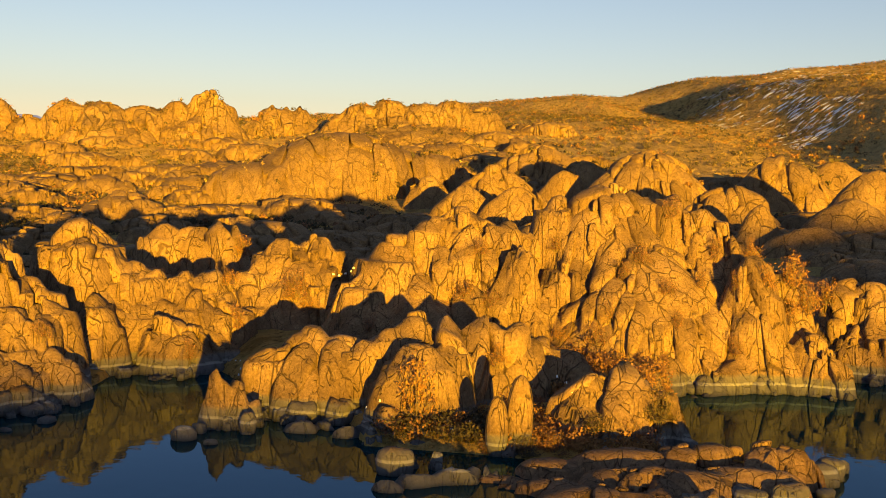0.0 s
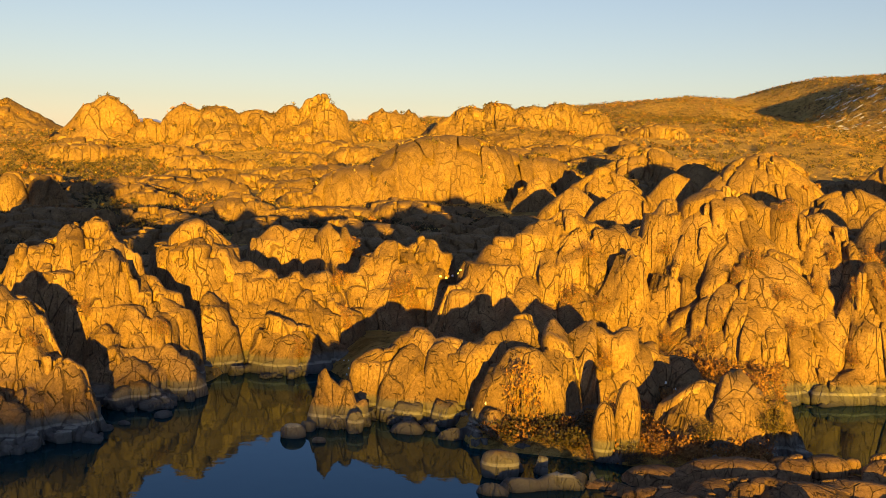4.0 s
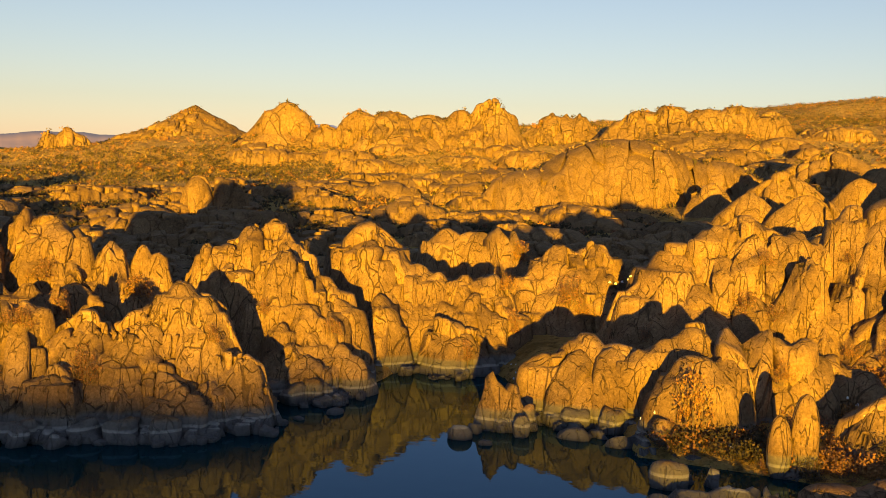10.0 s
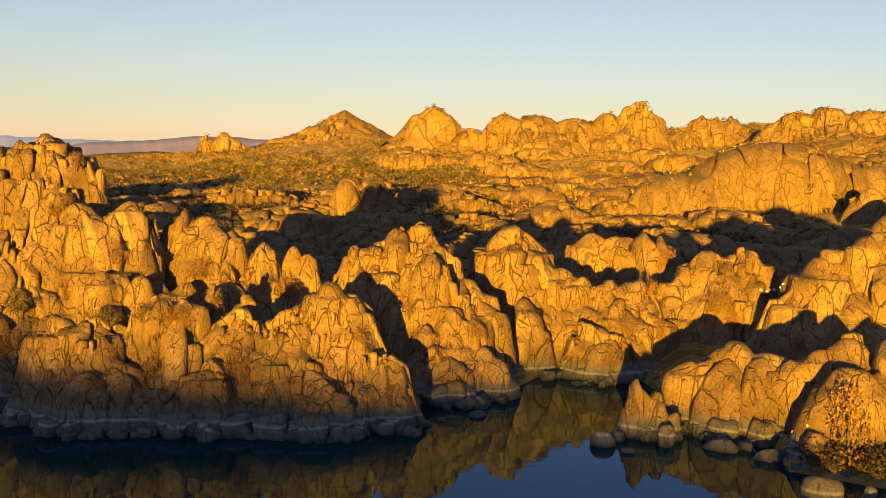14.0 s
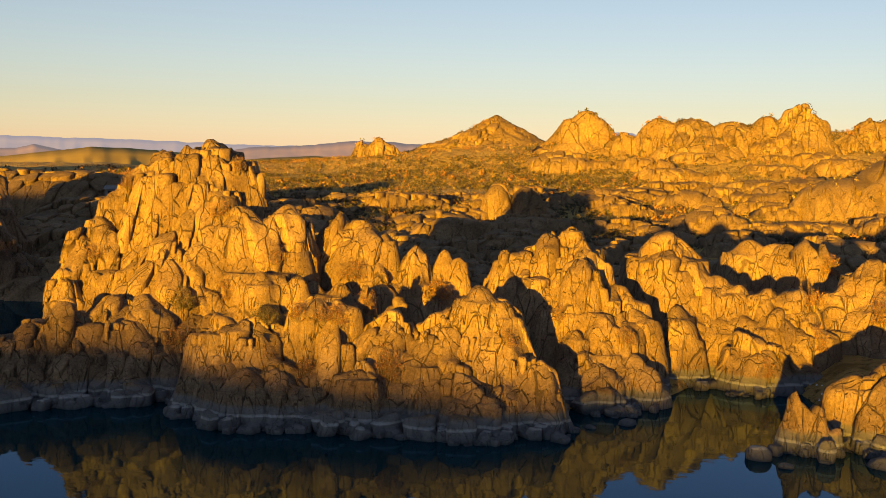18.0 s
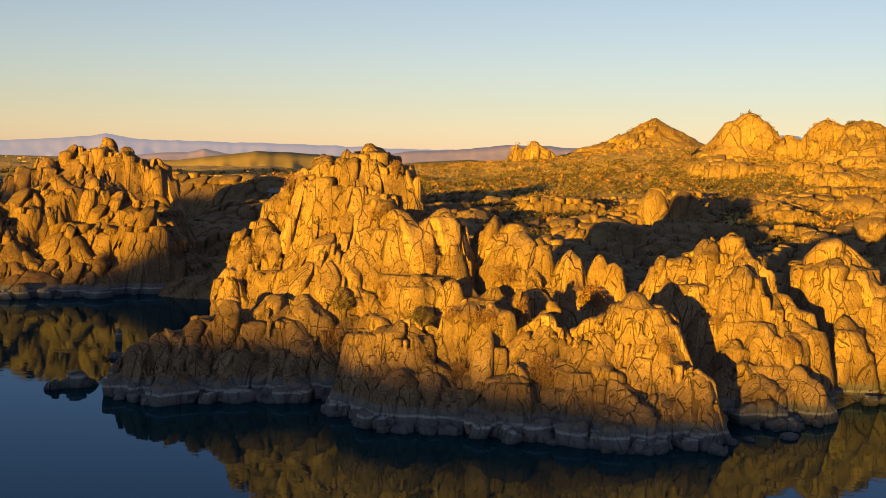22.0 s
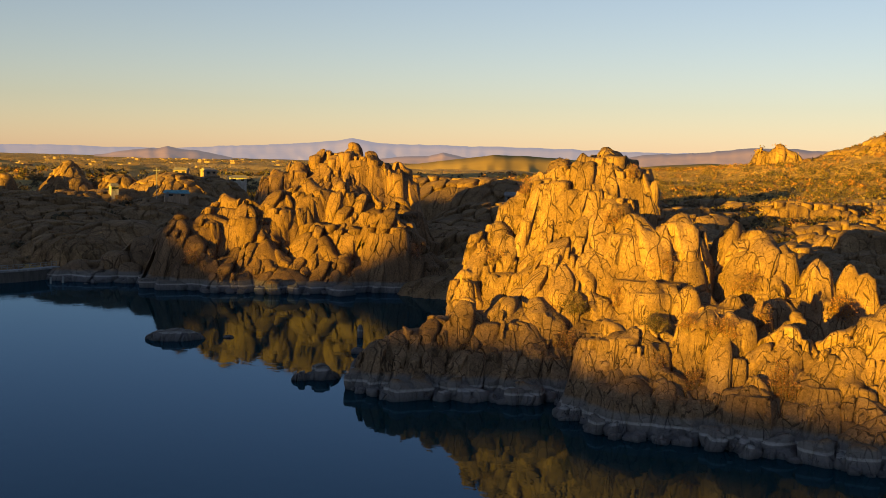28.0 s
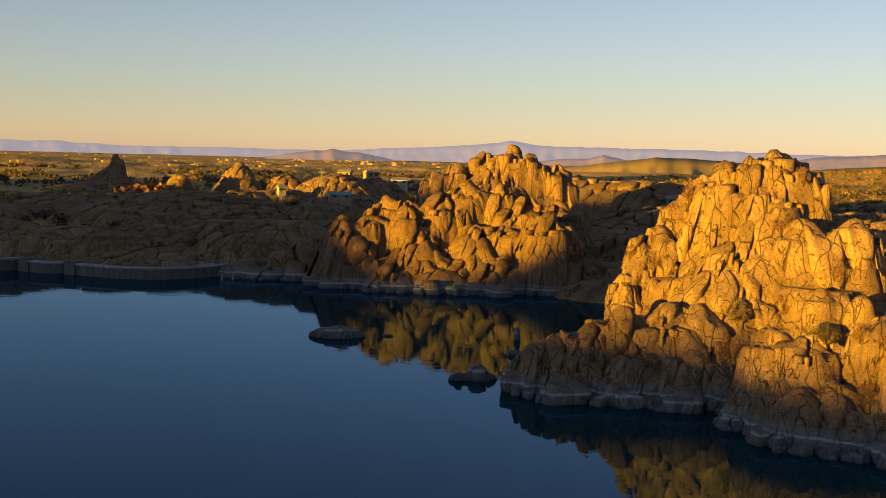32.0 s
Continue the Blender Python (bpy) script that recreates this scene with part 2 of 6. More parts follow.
def water_sheet():
    ring = [(-520 * math.sin(k * math.tau / 96), 520 * math.cos(k * math.tau / 96), 0.0) for k in range(96)]
    ob = new("water", mesh("water", ring, [list(range(96))], WATER))
    tagged(ob, "still dark blue lake water mirroring the orange rocks", "water", kind="structure")


water_sheet()

# ---- jointed granite ----
RNG = np.random.default_rng(7)


def lobe(az, d, el, wide, deep, power=3.0, turn=0.0, z0=-1.5, q=0.42):
    """One rounded mass: bearing, distance and top's elevation angle, half-width across and half-depth along the bearing."""
    x, y, z = at(az, d, el)
    return dict(x=x, y=y, z=z, a=radians(az + turn), w=wide, d=deep, p=power, z0=z0, q=q)


def core_z(lobes, x, y, skirt=0.0):
    out = np.full(np.shape(x), -50.0)
    size = min(max(lobes[0]["w"], 4.0), 30.0)
    wave, push = 2.0 + 0.4 * size, 0.25 + 0.07 * size  # uneven plan
    x, y = x + push * fbm(x / wave, y / wave, 6.6, 2), y + push * fbm(x / wave + 31, y / wave, 1.1, 2)
    if size < 30:  # flutes down the steep faces
        x, y = x + 0.55 * vnoise(x / 2.0, y / 2.0, 2.2), y + 0.55 * vnoise(x / 2.0 + 17, y / 2.0, 7.7)
    for q in lobes:
        ca, sa = math.cos(q["a"]), math.sin(q["a"])
        u = ((x - q["x"]) * ca + (y - q["y"]) * sa) / q["w"]
        v = (-(x - q["x"]) * sa + (y - q["y"]) * ca) / q["d"]
        s = np.sqrt(u * u + v * v)
        h = np.where(s < 1, q["z0"] + (q["z"] - q["z0"]) * np.maximum(0, 1 - s ** q["p"]) ** q["q"], -50.0)
        out = np.maximum(out, h)
        if skirt:  # weathered slope that joins a mass to its neighbours
            f = np.clip(1.5 - s / 3, 0, 1)
            base = q["z"] - 0.55 * q["w"] if q["p"] >= 1.8 and q["w"] < 9 else q["z0"] + (q["z"] - q["z0"]) * (1 - 0.92 ** q["p"]) ** q["q"]
            out = np.maximum(out, np.where(f > 0, base - skirt * np.maximum(s - 0.92, 0) * min(q["w"], q["d"]), -50.0))
    return out


def box_of(lobes):
    return (min(q["x"] - max(q["w"], q["d"]) for q in lobes), max(q["x"] + max(q["w"], q["d"]) for q in lobes),
            min(q["y"] - max(q["w"], q["d"]) for q in lobes), max(q["y"] + max(q["w"], q["d"]) for q in lobes))


FINE = (16, (0.42, 0.75, 0.91, 0.98, 1.0), (0.06, 0.2, 0.36, 0.55, 0.78, 1.0))
LEAN = (9, (0.55, 0.88, 1.0), (0.35, 1.0))


def jointed(label, core, box, cell=3.5, follow=0.85, jitter=0.3, gap=0.1, mat=None, turn=20.0, stretch=1.7, edge=0.11, limit=300, notch=0.1, noisy=0.09,
            category="rock outcrop", group="", depth=7.0, low=-1.2, thin=0.28, drape=None, lean=(0.0, 0.0), detail=FINE, round_to=9.0, bed=True, split=True):
    """Rock split by steep joints into rounded columns and blocks; core(x, y) gives the height of its surface, drape(x, y) the same without ledges."""
    drape = drape or core
    mat = mat or ROCK
    sides, ring, levels = detail
    ring, levels = np.array(ring), np.array(levels)
    x0, x1, y0, y1 = box
    cx, cy, half = (x0 + x1) / 2, (y0 + y1) / 2, max(x1 - x0, y1 - y0) * 0.72 + cell
    ca, sa = math.cos(radians(turn)), math.sin(radians(turn))
    n = int(half / cell) + 2
    gi, gj = np.meshgrid(np.arange(-n, n + 1), np.arange(-int(n / stretch) - 2, int(n / stretch) + 3))
    u = (gi + 0.5 * (gj % 2) + RNG.uniform(-0.42, 0.42, gi.shape)) * cell
    v = (gj + RNG.uniform(-0.42, 0.42, gi.shape)) * cell
    warp = cell * 0.8
    u, v = u + warp * vnoise(u / cell / 4, v / cell / 4, 3.3), v + warp * vnoise(u / cell / 4, v / cell / 4, 8.8)
    SX, SY = cx + u * ca - v * stretch * sa, cy + u * sa + v * stretch * ca
    hz = core(SX, SY)
    patch = vnoise(SX / cell / 5 + 40, SY / cell / 5, 6.1)  # calm, broad rock against closely split rock
    live = (hz > low) & (RNG.random(gi.shape) > np.clip(thin + 0.55 * patch, 0.02, 0.78))
    th = np.arange(sides) * math.tau / sides
    R = np.full((*gi.shape, sides), cell * 1.7)
    pu, pv = np.where(live, u, 1e5), np.where(live, v, 1e5)
    for a in range(-3, 4):
        for b in range(-3, 4):
            if a or b:
                du, dv = np.roll(pu, (a, b), (0, 1)) - u, np.roll(pv, (a, b), (0, 1)) - v
                dist, phi = np.hypot(du, dv), np.arctan2(dv, du)
                c = np.cos(th - phi[..., None])
                R = np.minimum(R, np.where(c > 0.05, dist[..., None] / 2 / np.maximum(c, 0.05), 1e9))
    R, SX, SY, hz, patch = R[live], SX[live], SY[live], hz[live], patch[live]
    N = len(SX)
    if not N:
        return None
    # soften the corners of the plan
    R = 0.7 * R + 0.15 * (np.roll(R, 1, 1) + np.roll(R, -1, 1))
    R = np.maximum(R - gap * RNG.uniform(0.3, 1.8, (N, 1)), cell * 0.15)
    top = hz + RNG.normal(0, 1, N) * jitter * np.clip(1 - 1.4 * patch, 0.1, 1.8)
    seedz = RNG.uniform(0, 50, N)[:, None, None]
    fol = np.clip(follow + 0.5 * patch + RNG.uniform(-0.12, 0.12, N), 0.25, 1)
    U = R[:, None, :] * ring[None, :, None] * np.cos(th)
    V = R[:, None, :] * ring[None, :, None] * np.sin(th)
    X = SX[:, None, None] + U * ca - V * stretch * sa
    Y = SY[:, None, None] + U * sa + V * stretch * ca
    hs = drape(SX, SY)
    zc = np.maximum(drape(X, Y), (hs - max(cell * 4, 15.0))[:, None, None])
    Z = top[:, None, None] + fol[:, None, None] * (zc - hs[:, None, None])
    ed = edge * cell * RNG.uniform(0.5, 1.5, N)
    rnd = round_to * RNG.uniform(0.6, 1.3, N)
    Z = Z - ed[:, None, None] * (1 - np.sqrt(np.maximum(0, 1 - ring[None, :, None] ** rnd[:, None, None])))
    # sides, with cross joints that pinch the column into blocks
    foot = np.minimum(Z[:, -1, :].min(1), zc[:, -1, :].min(1)) - depth
    cut = RNG.random((N, len(levels)))
    lv = np.clip(levels[None] + RNG.uniform(-0.05, 0.05, cut.shape), 0.03, 1)
    lv[:, -1] = 1
    pinch = np.where(cut < 0.3, 1 - notch * RNG.uniform(0.5, 1.6, cut.shape), 1.0 + 0.04 * RNG.normal(size=cut.shape))
    pinch[:, -1] = 1.02
    zl = Z[:, -1:, :] + lv[:, :, None] * (foot[:, None, None] - Z[:, -1:, :])
    Us = R[:, None, :] * pinch[:, :, None] * np.cos(th)
    Vs = R[:, None, :] * pinch[:, :, None] * np.sin(th)
    X = np.concatenate([X, SX[:, None, None] + Us * ca - Vs * stretch * sa], 1)
    Y = np.concatenate([Y, SY[:, None, None] + Us * sa + Vs * stretch * ca], 1)
    Z = np.concatenate([Z, zl], 1)
    drop = np.maximum(top[:, None, None] - Z, 0)
    X, Y = X + lean[0] * drop, Y + lean[1] * drop
    # weathering
    a = noisy * cell
    X = X + a * vnoise(X / cell * 1.1 + seedz, Y / cell * 1.1, Z / cell * 0.8) + 0.45 * a * vnoise(X / cell * 3, Y / cell * 3, Z / cell * 2)
    Y = Y + a * vnoise(Y / cell * 1.1 + 31, X / cell * 1.1 + seedz, Z / cell * 0.8) + 0.45 * a * vnoise(Y / cell * 3, X / cell * 3, Z / cell * 2)
    fade = (1 - np.linspace(0, 1, Z.shape[1]) ** 4)[None, :, None]
    Z = Z + a * fade * (vnoise(X / cell * 0.9 + 7, Y / cell * 0.9, seedz) + 0.5 * vnoise(X / cell * 2.4, Y / cell * 2.4 + 3, seedz))
    faces = [(0, 1 + s, 1 + (s + 1) % sides) for s in range(sides)]
    for k in range(X.shape[1] - 1):
        for s in range(sides):
            b0, t1 = 1 + k * sides, (s + 1) % sides
            faces.append((b0 + s, b0 + sides + s, b0 + sides + t1, b0 + t1))
    root = tagged(new(category.replace(" ", "_")), label, category, group)
    bx, by = float(SX.mean()), float(SY.mean())
    root.location = (bx, by, 0)
    P = np.concatenate([np.stack([SX - bx, SY - by, Z[:, 0].mean(1) + 0.1 * ed], -1)[:, None, :], np.stack([X - bx, Y - by, Z], -1).reshape(N, -1, 3)], 1)
    order = np.argsort(SX ** 2 + (SY - 40) ** 2)
    cap = limit if split else 0
    for k in order[:cap]:
        part("boulder", mesh("boulder", P[k].tolist(), faces, mat), root)
    rest = order[cap:]
    if len(rest):
        nv = P.shape[1]
        ff = [tuple(i + q * nv for i in f) for q in range(len(rest)) for f in faces]
        tagged(part("boulder_field", mesh("boulder_field", P[rest].reshape(-1, 3).tolist(), ff, mat), root), kind="stuff")
    if bed:  # bedrock under the joints
        step = max(cell * 0.5, 1.0)
        gx, gy = np.arange(x0, x1 + step, step), np.arange(y0, y1 + step, step)
        GX, GY = np.meshgrid(gx, gy)
        GZ = np.maximum(core(GX, GY) - 0.3 * cell - jitter, -3.0)
        m = len(gx)
        v3 = np.stack([GX - bx, GY - by, GZ], -1).reshape(-1, 3)
        high = np.maximum(np.maximum(GZ[:-1, :-1], GZ[1:, :-1]), np.maximum(GZ[:-1, 1:], GZ[1:, 1:])) > -3.0
        ff = [(i * m + j, i * m + j + 1, (i + 1) * m + j + 1, (i + 1) * m + j) for i, j in np.argwhere(high).tolist()]
        if ff:
            part("bedrock", mesh("bedrock", v3.tolist(), ff, mat), root)
    return root


CAP = np.radians((24, 46, 64, 78, 90))


def piled(label, core, box, cell=2.4, jitter=0.3, slim=1.6, bare=0.3, turn=20.0, lean=(0.0, 0.0), mat=None, limit=300, low=-1.0, sides=12, levels=(0.15, 0.4, 0.7, 1.0),
          category="rock outcrop", group="", fine=0.3, follow=0.8, noisy=0.1, proud=0.28, rough=0.35):
    """Rock weathered into rounded blocks and columns that crowd on the bedrock; slim: their height over half their width, bare: share of open bedrock."""
    mat = mat or ROCK
    x0, x1, y0, y1 = box
    g = 0.42 * cell
    SX, SY = np.meshgrid(np.arange(x0, x1 + g, g), np.arange(y0, y1 + g, g))
    SX, SY = (SX + RNG.uniform(-0.5, 0.5, SX.shape) * g).ravel(), (SY + RNG.uniform(-0.5, 0.5, SY.shape) * g).ravel()
    hz, e = core(SX, SY), 0.7 * cell

    def slope(x, y):
        gx, gy = (core(x + e, y) - core(x - e, y)) / (2 * e), (core(x, y + e) - core(x, y - e)) / (2 * e)
        n = np.hypot(gx, gy) + 1e-6
        k = np.minimum(n, 3.0) / n
        return gx * k, gy * k
    gx, gy = slope(SX, SY)
    patch = vnoise(SX / cell / 4.5 + 40, SY / cell / 4.5, hz / cell / 6)
    away = (gx * SX + gy * SY) / np.hypot(SX, SY)  # slopes that fall away from the lake are left bare
    live = (hz > low) & (away > -0.7)
    if not live.any():
        return None
    cut = np.quantile(patch[live], bare)
    live &= patch > cut
    SX, SY, hz, gx, gy, patch = (q[live] for q in (SX, SY, hz, gx, gy, patch))
    r = 0.5 * cell * np.clip(np.exp(0.5 * RNG.normal(size=len(SX)) + 0.3 * patch - 0.15), 0.4, 2.4)
    n = np.hypot(gx, gy) + 1e-6
    ang = np.where(n > 0.35, np.arctan2(gy, gx) + RNG.normal(0, 0.22, len(n)), radians(turn) + RNG.uniform(-0.7, 0.7, len(n)))
    long = 1.1 + 0.4 * np.minimum(n, 2.4) * RNG.uniform(0.6, 1.3, len(n))  # ribs run down the slope
    ca, sa = np.cos(ang), np.sin(ang)
    order, kept = np.argsort(-r), []
    px, py, pz, pr = (np.full(len(SX), 1e9) for _ in range(4))
    for i in order:
        n = len(kept)
        dx, dy = px[:n] - SX[i], py[:n] - SY[i]
        dist = np.hypot((dx * ca[i] + dy * sa[i]) / long[i], dy * ca[i] - dx * sa[i])
        if n and (dist < 0.92 * (pr[:n] + r[i])).any():
            continue
        px[n], py[n], pz[n], pr[n] = SX[i], SY[i], hz[i], r[i]
        kept.append(i)
    SX, SY, hz, gx, gy, r, ang, long = (q[kept] for q in (SX, SY, hz, gx, gy, r, ang, long))
    N = len(r)

    def rnd(a, b):
        return RNG.uniform(a, b, (N, 1, 1))
    th = (np.arange(sides) * math.tau / sides)[None, None, :]
    ex, ev = rnd(2.4, 5.0), rnd(2.4, 4.5)
    R = (np.abs(np.cos(th)) ** ex + np.abs(np.sin(th)) ** ex) ** (-1 / ex) * (1 + 0.12 * np.sin(th + rnd(0, 6.3)) + 0.07 * np.sin(3 * th + rnd(0, 6.3)))
    cap = np.sin(CAP)[None, :, None] ** (2 / ev)
    drop = 1 - np.cos(CAP)[None, :, None] ** (2 / ev)
    r3 = r[:, None, None]
    steep = np.hypot(gx, gy)[:, None, None]
    body = r3 * slim * rnd(0.7, 1.4) + np.minimum(steep * r3 * 0.6, 2 * r3)
    lv = np.array(levels)[None, :, None] + RNG.uniform(-0.04, 0.04, (N, len(levels), 1))
    pinch = np.where(RNG.random(lv.shape) < 0.3, RNG.uniform(0.84, 0.95, lv.shape), RNG.uniform(0.97, 1.07, lv.shape))
    rad = np.concatenate([cap, pinch], 1)
    down = np.concatenate([r3 * rnd(0.3, 0.9) * drop, r3 * 0.8 + lv * body], 1)
    ang = ang[:, None, None]
    wx, wy = r3 * long[:, None, None], r3 * rnd(0.9, 1.1)
    U, V = wx * R * rad * np.cos(th), wy * R * rad * np.sin(th)
    U, V = U * np.cos(ang) - V * np.sin(ang), U * np.sin(ang) + V * np.cos(ang)
    GX, GY = gx[:, None, None], gy[:, None, None]
    top = (hz + r * RNG.uniform(-0.1, 2 * proud, N) + jitter * RNG.normal(size=N) * 0.5)[:, None, None]
    lie = core(SX[:, None, None] + 0.92 * U, SY[:, None, None] + 0.92 * V) - hz[:, None, None]
    Z = top - down + np.clip(follow * lie, -3.2 * r3, np.minimum(3.0 * r3, np.maximum(follow * (GX * U + GY * V), 0) + 0.2 * r3))
    sl = 0.16 / np.maximum(steep, 0.4)
    X = SX[:, None, None] + U + (lean[0] - sl * GX) * down
    Y = SY[:, None, None] + V + (lean[1] - sl * GY) * down
    a, seed = noisy * cell, rnd(0, 50)
    c = 0.8 * cell
    X = X + a * vnoise(X / c + seed, Y / c, Z / c * 0.3) + 0.5 * a * vnoise(X / c * 2.6, Y / c * 2.6, Z / c * 0.7)
    Y = Y + a * vnoise(Y / c + 31, X / c + seed, Z / c * 0.3) + 0.5 * a * vnoise(Y / c * 2.6, X / c * 2.6, Z / c * 0.7)
    Z = Z + 0.8 * a * vnoise(X / c + 7, Y / c, seed)
    rows = X.shape[1]
    faces = [(0, 1 + s, 1 + (s + 1) % sides) for s in range(sides)]
    for k in range(rows - 1):
        for s in range(sides):
            b0, t1 = 1 + k * sides, (s + 1) % sides
            faces.append((b0 + s, b0 + sides + s, b0 + sides + t1, b0 + t1))
    root = tagged(new(category.replace(" ", "_")), label, category, group)
    bx, by = float(SX.mean()), float(SY.mean())
    root.location = (bx, by, 0)
    P = np.stack([X - bx, Y - by, Z], -1).reshape(N, -1, 3)
    P = np.concatenate([P[:, :sides].mean(1, keepdims=True) + np.array([0, 0, 0.02 * cell]), P], 1)
    order = np.argsort(SX ** 2 + SY ** 2)
    for k in order[:limit]:
        part("boulder", mesh("boulder", P[k].tolist(), faces, mat), root)
    rest = order[limit:]
    if len(rest):
        nv = P.shape[1]
        ff = [tuple(i + q * nv for i in f) for q in range(len(rest)) for f in faces]
        tagged(part("boulder_field", mesh("boulder_field", P[rest].reshape(-1, 3).tolist(), ff, mat), root), kind="stuff")
    # bedrock under the blocks
    step = max(cell * fine, 0.5)
    qx, qy = np.arange(x0 - 2, x1 + 2 + step, step), np.arange(y0 - 2, y1 + 2 + step, step)
    BX, BY = np.meshgrid(qx, qy)
    BZ = np.maximum(core(BX, BY), -3.0)
    m = len(qx)
    sunk = np.clip((vnoise(BX / cell / 4.5 + 40, BY / cell / 4.5, BZ / cell / 6) - cut) / 0.15, 0, 1)
    tz = BZ - (0.02 + 0.75 * sunk) * cell + rough * fbm(BX / (1.6 * cell), BY / (1.6 * cell), BZ / (2.5 * cell), 5)
    wob = 0.3 * rough
    BX2, BY2 = BX + wob * vnoise(BX / cell, BY / cell, BZ / cell), BY + wob * vnoise(BX / cell + 9, BY / cell, BZ / cell)
    v3 = np.stack([BX2 - bx, BY2 - by, tz], -1).reshape(-1, 3)
    high = np.maximum(np.maximum(BZ[:-1, :-1], BZ[1:, :-1]), np.maximum(BZ[:-1, 1:], BZ[1:, 1:])) > -3.0
    ff = [(i * m + j, i * m + j + 1, (i + 1) * m + j + 1, (i + 1) * m + j) for i, j in np.argwhere(high).tolist()]
    if ff:
        tagged(part("bedrock", mesh("bedrock", v3.tolist(), ff, mat), root), kind="stuff")
    return root


CORES = []


def outcrop(label, lobes, skirt=4.5, **more):
    """A rock mass made of lobes: piled blocks where slim is given, jointed slabs otherwise."""
    blocks = "slim" in more

    def core(x, y):
        h = core_z(lobes, x, y, skirt if blocks else 0.0)
        return np.where(h < -2.5, -50.0, h)
    CORES.append(core)
    if not blocks:
        return jointed(label, core, box_of(lobes), **more)
    more["cell"] *= 0.75
    x0, x1, y0, y1 = box_of(lobes)
    return piled(label, core, (x0 - 5, x1 + 5, y0 - 8, y1), **more)


def hummocks(label, az0, az1, d0, d1, count, size, rise, cell, mat=None, seed=1, **more):
    """Low whalebacks of rock that break through the ground between two bearings and distances."""
    rng = np.random.default_rng(seed)
    lobes = []
    for k in range(count):
        az, d = rng.uniform(az0, az1), math.sqrt(rng.uniform(d0 ** 2, d1 ** 2))
        x, y, _ = at(az, d)
        g = float(ground_z(np.array([x]), np.array([y]))[0])
        w = size * rng.uniform(0.5, 1.6)
        lobes.append(dict(x=x, y=y, z=g + rise * rng.uniform(0.4, 1.5) * (w / size) ** 0.5, a=radians(az + rng.uniform(-35, 35)), w=w, d=w * rng.uniform(0.45, 0.9), p=rng.uniform(1.8, 3.0), z0=g - 3, q=0.45))
    return jointed(label, lambda x, y: core_z(lobes, x, y), box_of(lobes), cell=cell, mat=mat or ROCK_MID, detail=LEAN, low=-2, bed=True, limit=220, depth=cell * 0.8, category="boulder field", **more)
# ---- rocks along the shore ----
outcrop("high granite wall over the bay, split into rounded slabs, lit orange", [
    lobe(-8.9, 177, -1.1, 14.3, 14.3, 2.2, q=0.6), lobe(-10.9, 171, -3.8, 21.1, 21.1, 1.5, q=0.8), lobe(-12.4, 164, -9.0, 19, 17, 1.2, q=0.9), lobe(-6.3, 176, -1.7, 4.5, 4.5, 2.4), lobe(-8.4, 178, -1.0, 4.8, 4.8, 2.4),
    lobe(-10.5, 177, -1.2, 4.6, 4.6, 2.4), lobe(-12.5, 176, -1.6, 4.3, 4.3, 2.4), lobe(-14.0, 175, -2.2, 3.9, 3.9, 2.4), lobe(-15.3, 172, -3.5, 2.6, 2.6, 2.4), lobe(-16.5, 171, -4.1, 1.8, 1.8, 2.4),
    lobe(-17.8, 169, -5.1, 2.7, 2.7, 2.4), lobe(-18.7, 168, -5.5, 2.3, 2.3, 2.4), lobe(-7.1, 169, -4.8, 5.0, 5.0, 2.0, q=0.6), lobe(-6.3, 167, -5.8, 3.6, 3.6, 2.4), lobe(-9.8, 170, -4.4, 5.5, 5.5, 2.0, q=0.6),
    lobe(-11.8, 171, -4.1, 4.6, 4.6, 2.0, q=0.6), lobe(-8.6, 166, -6.3, 4.9, 4.9, 2.0, q=0.6), lobe(-5.6, 165, -7.0, 3.4, 3.4, 2.4), lobe(-7.5, 162, -8.2, 4.4, 4.4, 2.0, q=0.6), lobe(-12.7, 163, -6.1, 2.6, 2.6, 2.4),
    lobe(-11.9, 158, -8.3, 2.9, 2.9, 2.4), lobe(-13.5, 159, -7.9, 3.1, 3.1, 2.4), lobe(-16.4, 165, -4.6, 3.2, 3.2, 3), lobe(-16.9, 162, -6.5, 3.5, 3.5, 2.4), lobe(-15.3, 164, -7.2, 3.5, 3.5, 2.0, q=0.6),
    lobe(-14.8, 157, -10.2, 5.9, 5.9, 2.0, q=0.6), lobe(-17.1, 159, -10.0, 4.3, 4.3, 2.0, q=0.6), lobe(-10.0, 160, -9.3, 5.2, 5.2, 2.0, q=0.6), lobe(-12.1, 158, -10.3, 3.4, 3.4, 2.0, q=0.6), lobe(-18.8, 166, -6.4, 5.3, 5.3, 1.5, q=0.8),
    lobe(-19.5, 163, -8.1, 5.2, 5.2, 1.5, q=0.8), lobe(-18.1, 161, -8.7, 5.2, 5.2, 1.5, q=0.8)],
    cell=2.5, jitter=0.35, slim=1.9, bare=0.35, turn=-10)
